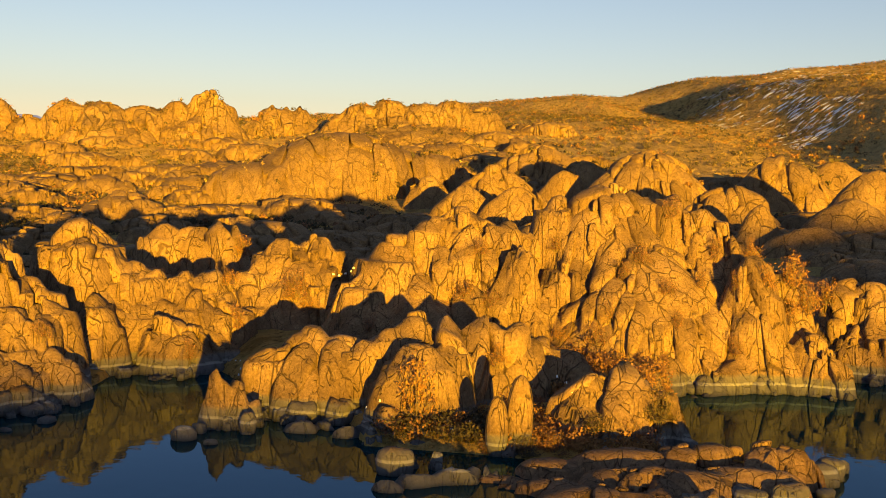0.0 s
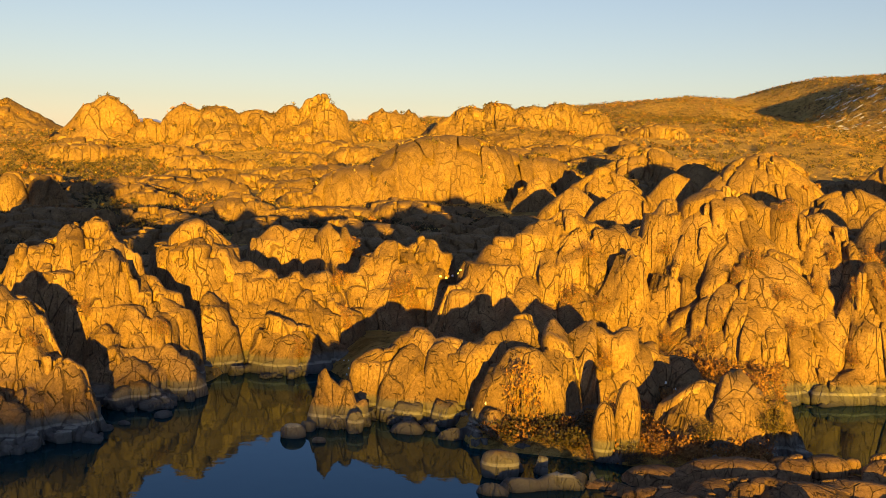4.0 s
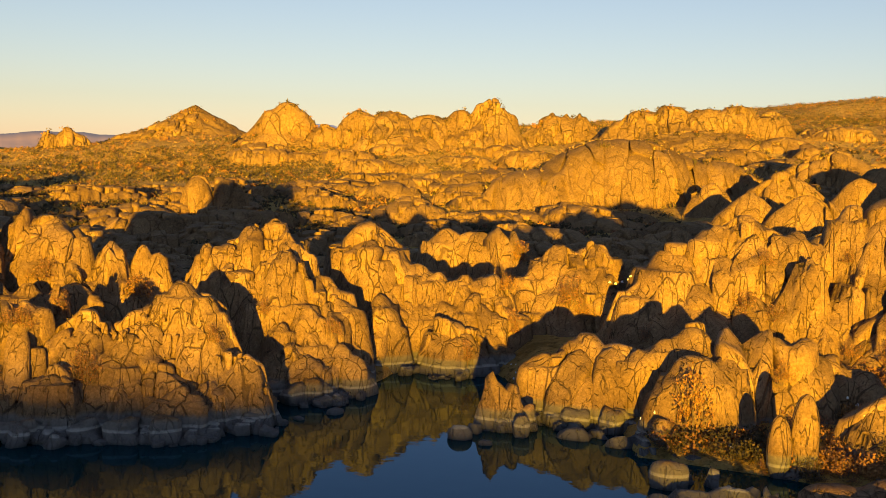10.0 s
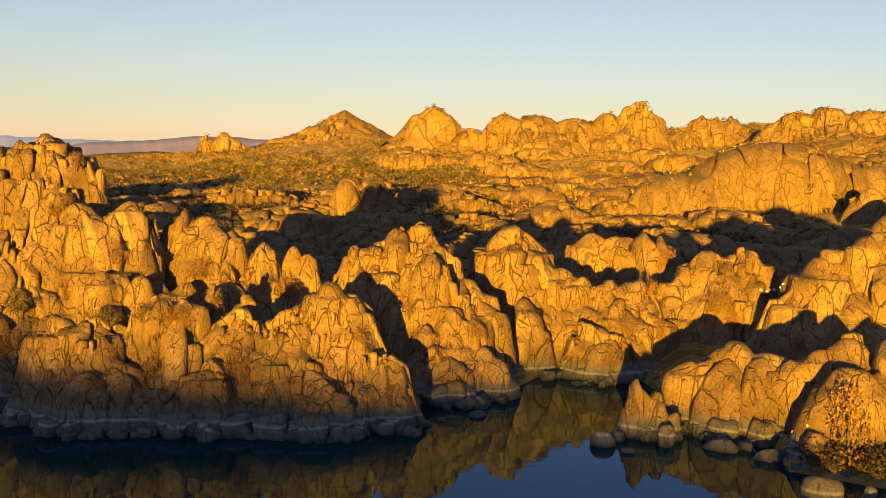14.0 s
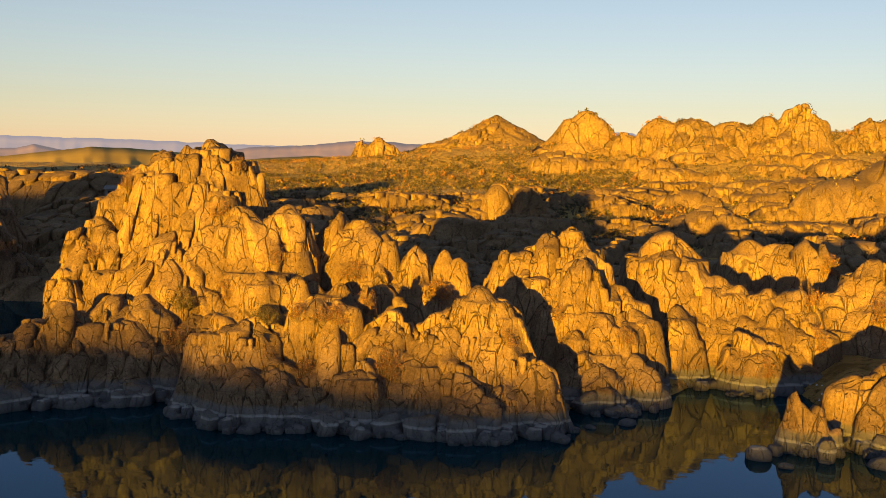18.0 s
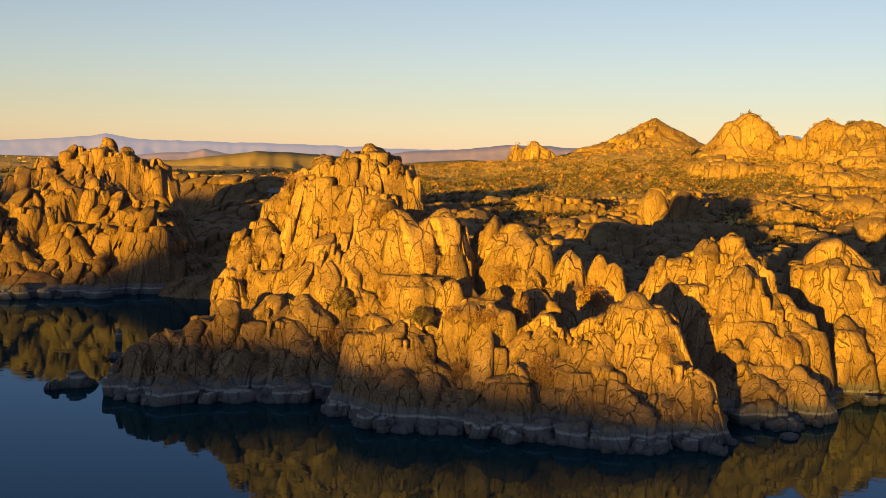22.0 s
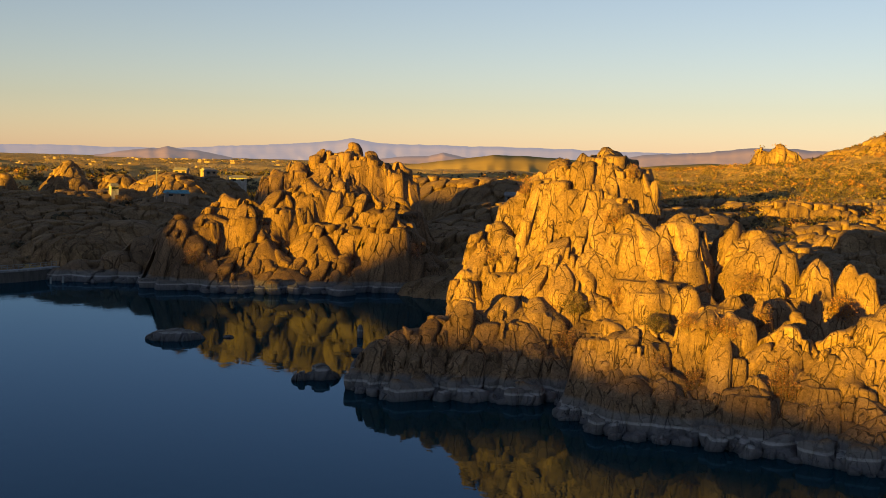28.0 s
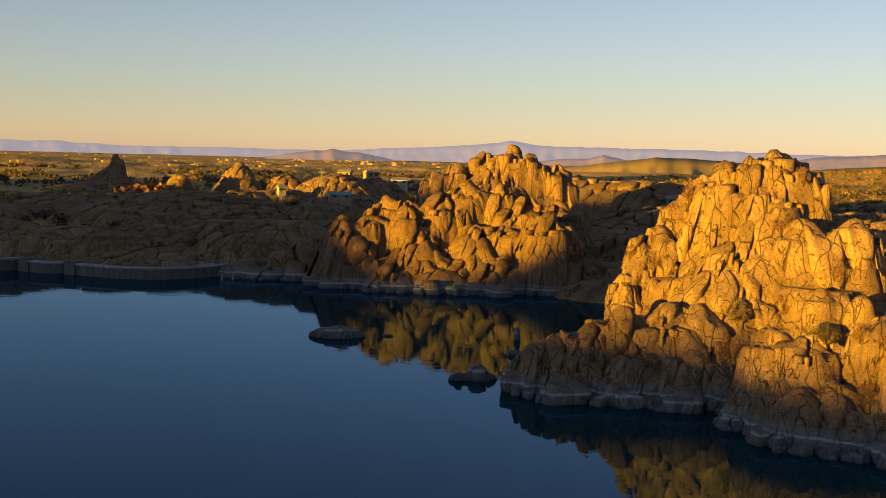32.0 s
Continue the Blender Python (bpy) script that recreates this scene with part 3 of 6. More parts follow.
outcrop("broad granite shoulder beside the wall, pale orange", [
    lobe(-1.0, 175, -2.3, 5.2, 5.2, 2.8), lobe(2.5, 171, -4.2, 6.6, 6.6, 2.6, q=0.5), lobe(0.6, 172, -3.4, 4.2, 4.2, 2.4), lobe(1.2, 166, -6.6, 13.3, 13.3, 1.5, q=0.8), lobe(3.0, 163, -7.9, 8.3, 8.3, 1.5, q=0.8),
    lobe(-2.4, 173, -3.0, 3.2, 3.2, 2.4), lobe(-3.6, 173, -3.1, 3.7, 3.7, 2.4), lobe(-4.9, 172, -3.7, 2.0, 2.0, 2.4), lobe(-4.3, 165, -4.4, 1.9, 1.9, 3), lobe(-2.1, 171, -4.1, 3.7, 3.7, 2.4),
    lobe(-0.3, 169, -4.8, 4.5, 4.5, 2.0, q=0.6), lobe(-3.1, 168, -5.6, 4.0, 4.0, 2.4), lobe(-1.6, 166, -6.6, 5.3, 5.3, 2.0, q=0.6), lobe(4.0, 167, -6.1, 4.5, 4.5, 2.0, q=0.6), lobe(-4.4, 166, -6.5, 3.6, 3.6, 2.4),
    lobe(-2.6, 162, -8.4, 5.2, 5.2, 2.0, q=0.6), lobe(0.5, 161, -8.8, 6.9, 6.9, 2.0, q=0.6), lobe(4.5, 162, -8.5, 4.3, 4.3, 2.0, q=0.6), lobe(-5.2, 163, -7.7, 3.5, 3.5, 2.4)],
    cell=2.6, jitter=0.25, slim=1.5, bare=0.5, turn=-6)
outcrop("low granite knob beside the bay", [
    lobe(-19.8, 162, -8.4, 3.5, 3.5, 2.2), lobe(-20.7, 160, -9.7, 2.8, 2.8, 2.4), lobe(-19.1, 161, -9.5, 2.2, 2.2, 2.4)],
    cell=1.9, slim=1.6)
outcrop("granite cluster at the bay's end, partly shaded", [
    lobe(-21.3, 182, -5.4, 4.4, 4.4, 2.4), lobe(-22.5, 181, -5.5, 4.9, 4.9, 2.4), lobe(-23.9, 182, -5.4, 5.8, 5.8, 2.4), lobe(-20.8, 179, -6.8, 3.8, 3.8, 2.4), lobe(-22.2, 177, -7.3, 5.7, 5.7, 2.0, q=0.6),
    lobe(-24.0, 178, -7.1, 6.7, 6.7, 2.0, q=0.6), lobe(-21.4, 174, -8.8, 4.7, 4.7, 2.0, q=0.6), lobe(-25.9, 183, -4.7, 8.8, 8.8, 2.4)],
    cell=2.3, slim=1.8, bare=0.2)
outcrop("broad cracked granite mound above the waterline", [
    lobe(7.1, 136, -9.1, 5.1, 6.1, 2.4), lobe(5.1, 135, -9.5, 4.3, 5.2, 2.4), lobe(6.4, 135, -9.8, 9.3, 8.3, 2.2, q=0.6), lobe(4.2, 133, -11.0, 3.6, 3.6, 2.0, q=0.6), lobe(9.1, 134, -10.1, 3.5, 3.5, 2.4),
    lobe(3.6, 133, -11.3, 2.4, 2.4, 2.4)],
    cell=2.9, jitter=0.2, slim=1.3, bare=0.6, turn=-14)
outcrop("small granite knob standing at the water", [
    lobe(11.9, 126, -11.3, 1.4, 1.4, 2.8), lobe(11.3, 126, -11.8, 1.6, 1.6, 2.4), lobe(10.7, 125, -12.5, 0.9, 0.9, 2.4), lobe(12.3, 125, -12.4, 1.1, 1.1, 2.4)],
    cell=2.0, jitter=0.12, slim=2.0, bare=0.2)
outcrop("large rounded granite boulders on the headland", [
    lobe(1.3, 134, -8.4, 5.0, 5.0, 2.2), lobe(2.7, 133, -9.1, 2.9, 2.9, 2.4), lobe(-0.7, 134, -8.6, 1.6, 1.6, 2.6), lobe(1.1, 126, -9.9, 4.7, 4.7, 2.6, q=0.5), lobe(2.3, 125, -11.2, 3.3, 3.3, 2.4),
    lobe(-0.4, 128, -9.7, 2.7, 2.7, 2.4), lobe(-2.6, 134, -8.6, 2.9, 2.9, 2.8), lobe(-4.4, 134, -8.8, 3.2, 3.2, 2.6), lobe(4.2, 132, -9.7, 2.8, 2.8, 2.0, q=0.6), lobe(-3.2, 132, -9.9, 2.8, 2.8, 2.0, q=0.6)],
    cell=3.4, jitter=0.15, slim=1.2, bare=0.6)
outcrop("dark weathered granite dome in shade", [
    lobe(-5.5, 139, -9.4, 4.3, 4.3, 2.4), lobe(-7.3, 138, -10.0, 3.0, 3.0, 2.4), lobe(-4.5, 137, -10.4, 2.9, 2.9, 2.4)],
    cell=3.0, jitter=0.1, slim=1.2, bare=0.6)
outcrop("granite boulder pile above the bushes", [
    lobe(-8.5, 123, -11.2, 3.0, 3.0, 2.6), lobe(-10.2, 123, -10.6, 2.1, 2.1, 2.6), lobe(-7.6, 122, -12.1, 2.9, 2.9, 2.0, q=0.6), lobe(-9.8, 122, -12.0, 3.9, 3.9, 2.4), lobe(-11.6, 122, -11.7, 2.2, 2.2, 2.4),
    lobe(-12.4, 122, -11.8, 1.2, 1.2, 2.4), lobe(-9.2, 121, -12.9, 5.8, 5.8, 2.0, q=0.6)],
    cell=2.7, jitter=0.12, slim=1.2, bare=0.5)
outcrop("granite slabs round the narrow cove", [
    lobe(18.9, 177, -3.5, 7.4, 10.4, 2.2), lobe(17.6, 173, -5.0, 6.5, 6.5, 2.0, q=0.6), lobe(16.2, 172, -5.6, 5.5, 5.5, 2.0, q=0.6), lobe(19.5, 173, -5.0, 5.6, 5.6, 2.0, q=0.6), lobe(17.3, 169, -6.7, 10.0, 10.0, 1.5, q=0.8),
    lobe(15.3, 171, -5.9, 3.2, 3.2, 2.4), lobe(13.6, 171, -6.0, 3.3, 3.3, 2.4), lobe(12.3, 171, -6.1, 3.7, 3.7, 2.6), lobe(13.0, 168, -7.1, 5.4, 5.4, 2.0, q=0.6), lobe(14.8, 167, -7.7, 6.3, 6.3, 2.0, q=0.6),
    lobe(11.5, 167, -7.7, 3.8, 3.8, 2.0, q=0.6), lobe(13.9, 161, -8.9, 6.9, 6.9, 2.0, q=0.6), lobe(14.9, 160, -8.5, 3.1, 3.1, 2.4), lobe(11.8, 162, -9.8, 3.9, 3.9, 2.0, q=0.6), lobe(16.0, 166, -7.9, 3.6, 3.6, 2.0, q=0.6)],
    cell=2.5, jitter=0.3, slim=1.5, bare=0.4, turn=20)
outcrop("long slanting granite slab beside the cove", [
    lobe(18.3, 163, -7.3, 3.0, 4.8, 2.6), lobe(17.7, 161, -8.5, 2.6, 3.6, 2.4), lobe(17.3, 159, -9.7, 2.2, 2.2, 2.4)],
    cell=3.4, jitter=0.1, slim=1.6, bare=0.7)
outcrop("low lit granite back behind the cove", [
    lobe(14.8, 214, -3.6, 5.2, 5.2, 2.4), lobe(13.2, 214, -3.8, 9.2, 5.5, 2.4), lobe(11.6, 210, -3.8, 2.9, 2.9, 2.4)],
    cell=4.5, jitter=0.15, slim=1.1, bare=0.6)
outcrop("granite mound carrying a balanced stone", [
    lobe(6.6, 183, -4.2, 4.7, 4.7, 2.4), lobe(8.6, 182, -4.4, 4.9, 4.9, 2.4), lobe(9.9, 179, -5.6, 3.5, 3.5, 2.4), lobe(7.6, 179, -5.5, 7.7, 7.7, 2.0, q=0.6), lobe(9.1, 176, -6.8, 6.6, 6.6, 2.0, q=0.6),
    lobe(6.7, 177, -6.4, 4.7, 4.7, 2.0, q=0.6), lobe(10.3, 176, -6.8, 3.4, 3.4, 2.4), lobe(7.9, 172, -8.0, 6.5, 6.5, 1.5, q=0.8), lobe(5.8, 178, -5.8, 2.3, 2.3, 2.4), lobe(5.5, 174, -7.3, 2.8, 2.8, 2.4),
    lobe(10.6, 172, -8.1, 3.2, 3.2, 2.0, q=0.6)],
    cell=2.3, jitter=0.25, slim=1.4, bare=0.35, turn=14)
outcrop("bulging granite front above the cove mouth", [
    lobe(24.1, 162, -3.2, 1.9, 1.9, 2.8), lobe(25.2, 161, -3.7, 4.3, 4.3, 2.6), lobe(23.4, 160, -4.0, 3.1, 3.1, 2.4), lobe(27.3, 159, -4.4, 2.4, 2.4, 2.8), lobe(25.6, 158, -4.9, 5.9, 5.9, 2.0, q=0.6),
    lobe(23.5, 154, -5.0, 3.5, 3.5, 2.8), lobe(22.4, 158, -4.8, 1.7, 1.7, 2.4), lobe(23.3, 155, -6.0, 8.3, 8.3, 2.0, q=0.6), lobe(21.4, 155, -6.3, 5.0, 5.0, 2.0, q=0.6), lobe(25.1, 155, -6.4, 3.7, 3.7, 2.0, q=0.6),
    lobe(20.5, 152, -7.5, 4.1, 4.1, 2.0, q=0.6), lobe(23.3, 152, -7.6, 9.0, 9.0, 1.5, q=0.8), lobe(21.4, 149, -9.1, 7.2, 7.2, 1.5, q=0.8), lobe(22.2, 148, -8.1, 2.4, 2.4, 3), lobe(21.1, 147, -8.6, 1.9, 1.9, 2.4),
    lobe(23.6, 146, -8.9, 1.9, 1.9, 2.4), lobe(22.0, 145, -9.4, 3.1, 3.1, 2.0, q=0.6), lobe(23.2, 143, -10.0, 3.5, 3.5, 2.0, q=0.6), lobe(20.4, 144, -10.0, 3.1, 3.1, 2.0, q=0.6), lobe(19.5, 143, -10.8, 2.8, 2.8, 2.0, q=0.6),
    lobe(21.8, 141, -11.2, 4.5, 4.5, 2.0, q=0.6), lobe(25.0, 153, -7.3, 2.5, 2.5, 2.4)],
    cell=2.0, jitter=0.3, slim=1.9, bare=0.35, turn=34)
outcrop("tall fluted granite front of rounded columns over a dark shoreline band", [
    lobe(28.8, 135, -6.6, 3.6, 3.6, 2.6), lobe(27.4, 134, -7.6, 2.9, 2.9, 2.4), lobe(28.2, 133, -8.2, 4.3, 4.3, 2.0, q=0.6), lobe(29.7, 134, -7.3, 2.2, 2.2, 2.4), lobe(30.9, 133, -8.3, 3.9, 3.9, 2.8),
    lobe(33.3, 137, -7.4, 1.9, 1.9, 2.8), lobe(33.7, 133, -8.1, 2.9, 2.9, 2.8), lobe(35.1, 138, -6.6, 1.1, 1.1, 3), lobe(34.5, 132, -9.0, 3.9, 3.9, 2.8), lobe(31.8, 131, -9.5, 5.6, 5.6, 2.0, q=0.6),
    lobe(32.7, 130, -10.3, 5.6, 5.6, 2.0, q=0.6), lobe(27.2, 130, -9.7, 3.1, 3.1, 2.8), lobe(25.7, 128, -10.5, 2.5, 2.5, 2.4), lobe(28.8, 131, -9.8, 3.5, 3.5, 2.0, q=0.6), lobe(30.0, 127, -11.0, 4.1, 4.1, 2.0, q=0.6),
    lobe(25.0, 126, -11.6, 2.4, 2.4, 2.0, q=0.6), lobe(27.5, 126, -11.6, 3.4, 3.4, 2.0, q=0.6), lobe(31.8, 126, -11.5, 3.0, 3.0, 2.0, q=0.6), lobe(35.3, 126, -10.9, 3.4, 3.4, 2.0, q=0.6), lobe(36.6, 134, -7.6, 2.9, 2.9, 2.0, q=0.6),
    lobe(37.9, 134, -7.3, 3.6, 3.6, 2.0, q=0.6), lobe(36.5, 132, -8.8, 3.5, 3.5, 2.0, q=0.6)],
    cell=1.8, jitter=0.4, slim=2.8, bare=0.2, turn=36)
outcrop("row of weathered granite pillars along the waterline", [
    lobe(39.7, 135, -9.1, 2.2, 2.2, 3), lobe(40.7, 134, -9.3, 2.2, 2.2, 3), lobe(38.8, 133, -9.9, 2.9, 2.9, 2.4), lobe(42.1, 134, -9.5, 3.2, 3.2, 2.4), lobe(43.1, 134, -9.8, 3.6, 3.6, 2.4),
    lobe(37.6, 133, -10.2, 2.9, 2.9, 2.4), lobe(39.6, 129, -11.1, 4.8, 4.8, 2.0, q=0.6), lobe(41.5, 129, -11.3, 4.1, 4.1, 2.0, q=0.6), lobe(37.1, 129, -11.1, 2.8, 2.8, 2.0, q=0.6), lobe(41.0, 135, -8.4, 4.4, 4.4, 2.0, q=0.6),
    lobe(42.9, 136, -8.4, 4.4, 4.4, 2.0, q=0.6), lobe(38.5, 135, -8.5, 3.6, 3.6, 2.0, q=0.6), lobe(36.8, 134, -9.7, 2.9, 2.9, 2.0, q=0.6)],
    cell=1.7, jitter=0.4, slim=3.0, bare=0.1, turn=40)
outcrop("round granite boulder at the waterline", [
    lobe(29.0, 123, -12.2, 2.6, 2.6, 2.2), lobe(28.3, 123, -12.5, 2.5, 2.5, 2.4), lobe(29.8, 122, -12.8, 2.0, 2.0, 2.4)],
    cell=2.5, jitter=0.08, slim=1.6, bare=0.5)
outcrop("smooth granite block above the cliff", [
    lobe(36.6, 167, -3.0, 3.0, 3.0, 3.4), lobe(35.4, 167, -3.3, 4.9, 4.9, 3), lobe(34.2, 164, -3.9, 2.6, 2.6, 2.6), lobe(35.6, 164, -4.4, 6.1, 6.1, 2.8)],
    cell=3.6, jitter=0.05, slim=1.2, bare=0.85)
outcrop("granite blocks on the terrace", [
    lobe(32.5, 161, -4.7, 1.9, 1.9, 3), lobe(31.2, 161, -5.1, 0.8, 0.8, 3), lobe(30.8, 161, -4.7, 1.0, 1.0, 3), lobe(30.0, 161, -5.1, 1.3, 1.3, 3), lobe(34.5, 160, -5.9, 4.3, 4.3, 2.0, q=0.6),
    lobe(31.5, 160, -6.3, 5.1, 5.1, 2.0, q=0.6)],
    cell=2.0, jitter=0.12, slim=1.6, bare=0.5)
outcrop("high granite pinnacle of stacked rounded columns", [
    lobe(43.5, 172, 1.1, 4.8, 4.8, 1.8, q=0.6), lobe(44.7, 171, 0.6, 4.6, 4.6, 1.8, q=0.6), lobe(42.4, 170, 0.4, 4.2, 4.2, 1.8, q=0.6), lobe(41.3, 168, -0.8, 4.7, 4.7, 1.6, q=0.7), lobe(45.9, 168, -0.2, 4.3, 4.3, 1.8, q=0.6), lobe(47.1, 166, -1.3, 4.5, 4.5, 1.6, q=0.7),
    lobe(43.6, 168, -0.5, 9.9, 9.9, 1.4, q=0.8), lobe(44.1, 165, -2.0, 14.2, 14.2, 1.4, q=0.8), lobe(45.3, 162, -3.9, 16.5, 16.5, 1.4, q=0.8),
    lobe(43.5, 176, 1.0, 3.2, 3.2, 2.4), lobe(42.4, 175, 0.6, 2.4, 2.4, 2.4), lobe(45.6, 175, 0.4, 2.8, 2.8, 2.6), lobe(44.4, 174, -0.1, 5.6, 5.6, 2.0, q=0.6), lobe(43.5, 171, -1.4, 10.1, 10.1, 1.5, q=0.8),
    lobe(44.0, 166, -3.6, 15.2, 15.2, 1.5, q=0.8), lobe(45.9, 170, -0.5, 2.2, 2.2, 2.4), lobe(47.1, 172, -0.7, 2.0, 2.0, 3), lobe(47.6, 171, -1.3, 1.8, 1.8, 2.4), lobe(48.3, 169, -2.1, 2.2, 2.2, 2.4),
    lobe(46.5, 170, -1.8, 2.7, 2.7, 2.4), lobe(45.2, 166, -1.1, 2.0, 2.0, 2.4), lobe(44.1, 166, -1.1, 2.1, 2.1, 2.4), lobe(42.7, 166, -1.4, 2.7, 4.0, 2.4), lobe(49.2, 167, -3.1, 1.6, 1.6, 3),
    lobe(50.0, 166, -3.8, 1.6, 1.6, 3), lobe(48.8, 166, -3.7, 2.7, 2.7, 2.4), lobe(47.4, 166, -3.6, 3.0, 3.0, 2.4), lobe(45.9, 167, -3.3, 3.6, 3.6, 2.0, q=0.6), lobe(48.3, 163, -5.2, 4.4, 4.4, 2.0, q=0.6),
    lobe(41.3, 170, -2.0, 3.6, 3.6, 2.0, q=0.6), lobe(49.8, 164, -4.9, 2.3, 2.3, 2.4), lobe(50.7, 161, -6.1, 2.1, 2.1, 2.4)],
    cell=1.9, jitter=0.45, slim=2.2, bare=0.1, turn=46, lean=(-0.06, -0.1))
outcrop("broad smooth granite face below the pinnacle", [
    lobe(41.9, 162, -2.7, 5.2, 5.2, 2.2), lobe(39.5, 162, -2.6, 3.1, 3.1, 2.6), lobe(38.8, 162, -3.0, 2.4, 2.4, 2.4), lobe(44.0, 159, -4.5, 9.4, 9.4, 1.5, q=0.8), lobe(40.9, 158, -4.7, 6.8, 6.8, 2.0, q=0.6),
    lobe(45.8, 156, -6.1, 8.3, 8.3, 1.5, q=0.8), lobe(42.1, 155, -6.6, 9.1, 9.1, 1.5, q=0.8), lobe(39.1, 159, -4.4, 3.1, 3.1, 2.0, q=0.6), lobe(40.9, 152, -6.1, 3.3, 3.3, 2.4), lobe(39.7, 152, -6.4, 1.8, 1.8, 2.4),
    lobe(38.9, 152, -6.2, 1.3, 1.3, 2.4), lobe(43.3, 153, -7.2, 4.9, 4.9, 2.0, q=0.6), lobe(37.8, 155, -6.6, 3.3, 3.3, 2.0, q=0.6), lobe(36.6, 154, -6.7, 3.3, 3.3, 2.0, q=0.6), lobe(47.0, 153, -7.3, 4.9, 4.9, 2.0, q=0.6),
    lobe(35.3, 154, -7.0, 2.5, 2.5, 2.4), lobe(45.2, 151, -8.5, 6.5, 6.5, 2.0, q=0.6)],
    cell=2.6, jitter=0.25, slim=1.4, bare=0.55, turn=46)
outcrop("long low point of leaning granite columns running into the lake", [
    lobe(48.3, 152, -7.3, 5.7, 5.7, 2.0, q=0.6), lobe(50.7, 151, -7.6, 4.9, 4.9, 2.0, q=0.6), lobe(52.5, 149, -8.5, 4.0, 4.0, 2.0, q=0.6), lobe(50.1, 149, -8.8, 6.4, 6.4, 2.0, q=0.6), lobe(47.3, 148, -9.1, 4.8, 4.8, 2.0, q=0.6),
    lobe(45.8, 147, -9.4, 4.0, 4.0, 2.0, q=0.6), lobe(54.3, 148, -9.1, 3.6, 3.6, 2.0, q=0.6), lobe(55.4, 147, -9.7, 3.5, 3.5, 2.0, q=0.6), lobe(56.0, 152, -10.4, 2.4, 2.8, 2.0, q=0.6), lobe(53.1, 147, -9.7, 4.7, 4.7, 2.0, q=0.6),
    lobe(51.0, 146, -10.3, 5.5, 5.5, 2.0, q=0.6), lobe(48.2, 145, -10.6, 5.5, 5.5, 2.0, q=0.6), lobe(45.7, 145, -10.9, 4.7, 4.7, 2.0, q=0.6), lobe(54.2, 145, -10.6, 3.9, 3.9, 2.0, q=0.6), lobe(43.9, 145, -10.9, 3.9, 3.9, 2.0, q=0.6)],
    cell=1.9, jitter=0.45, slim=2.6, bare=0.05, turn=50, lean=(-0.12, -0.05))
outcrop("fluted granite front under the smooth face", [
    lobe(39.6, 135, -9.0, 2.6, 2.6, 3), lobe(40.8, 134, -9.6, 2.5, 2.5, 3), lobe(38.3, 135, -9.5, 2.2, 2.2, 2.4), lobe(41.7, 134, -9.9, 2.9, 2.9, 2.4), lobe(37.4, 134, -9.8, 2.9, 2.9, 2.4),
    lobe(39.8, 130, -11.1, 4.2, 4.2, 2.0, q=0.6), lobe(42.6, 131, -10.9, 3.5, 3.5, 2.0, q=0.6), lobe(37.6, 130, -11.3, 3.5, 3.5, 2.0, q=0.6), lobe(44.2, 133, -10.9, 1.6, 1.6, 2.4), lobe(40.8, 136, -8.7, 5.1, 5.1, 2.0, q=0.6),
    lobe(42.7, 135, -9.4, 4.3, 4.3, 2.0, q=0.6), lobe(37.1, 136, -8.6, 4.4, 4.4, 2.0, q=0.6)],
    cell=1.7, jitter=0.4, slim=3.0, bare=0.1, turn=44)
outcrop("granite ridge of leaning rounded columns across the channel", [
    lobe(59.4, 273, -1.2, 5.9, 5.9, 2.4), lobe(57.7, 273, -1.3, 5.0, 5.0, 2.6), lobe(60.9, 270, -2.0, 7.2, 7.2, 2.4), lobe(62.7, 268, -2.4, 8.6, 8.6, 2.0, q=0.6), lobe(63.7, 270, -2.1, 4.0, 4.0, 2.4),
    lobe(64.6, 266, -2.9, 5.7, 5.7, 2.4), lobe(66.1, 264, -3.4, 5.7, 5.7, 2.4), lobe(56.3, 270, -2.0, 5.8, 5.8, 2.4), lobe(54.6, 269, -2.1, 7.2, 7.2, 2.0, q=0.6), lobe(57.2, 267, -2.8, 8.6, 8.6, 2.0, q=0.6),
    lobe(55.0, 258, -2.9, 6.9, 6.9, 2.0, q=0.6), lobe(59.0, 263, -3.7, 12.7, 12.7, 1.5, q=0.8), lobe(62.1, 262, -4.0, 12.6, 12.6, 1.5, q=0.8), lobe(55.9, 261, -4.2, 11.2, 11.2, 1.5, q=0.8), lobe(53.5, 259, -4.7, 8.3, 8.3, 2.0, q=0.6),
    lobe(52.8, 254, -6.2, 5.4, 5.4, 2.0, q=0.6), lobe(57.7, 256, -5.5, 9.6, 9.6, 2.0, q=0.6), lobe(60.8, 255, -5.9, 9.6, 9.6, 2.0, q=0.6), lobe(63.6, 255, -5.9, 8.2, 8.2, 2.0, q=0.6), lobe(55.3, 256, -5.7, 6.8, 6.8, 2.0, q=0.6),
    lobe(65.1, 259, -4.7, 6.9, 6.9, 2.0, q=0.6)],
    cell=2.3, jitter=0.7, slim=2.8, bare=0.05, lean=(-0.28, -0.14), turn=62, mat=ROCK_DIMMED)
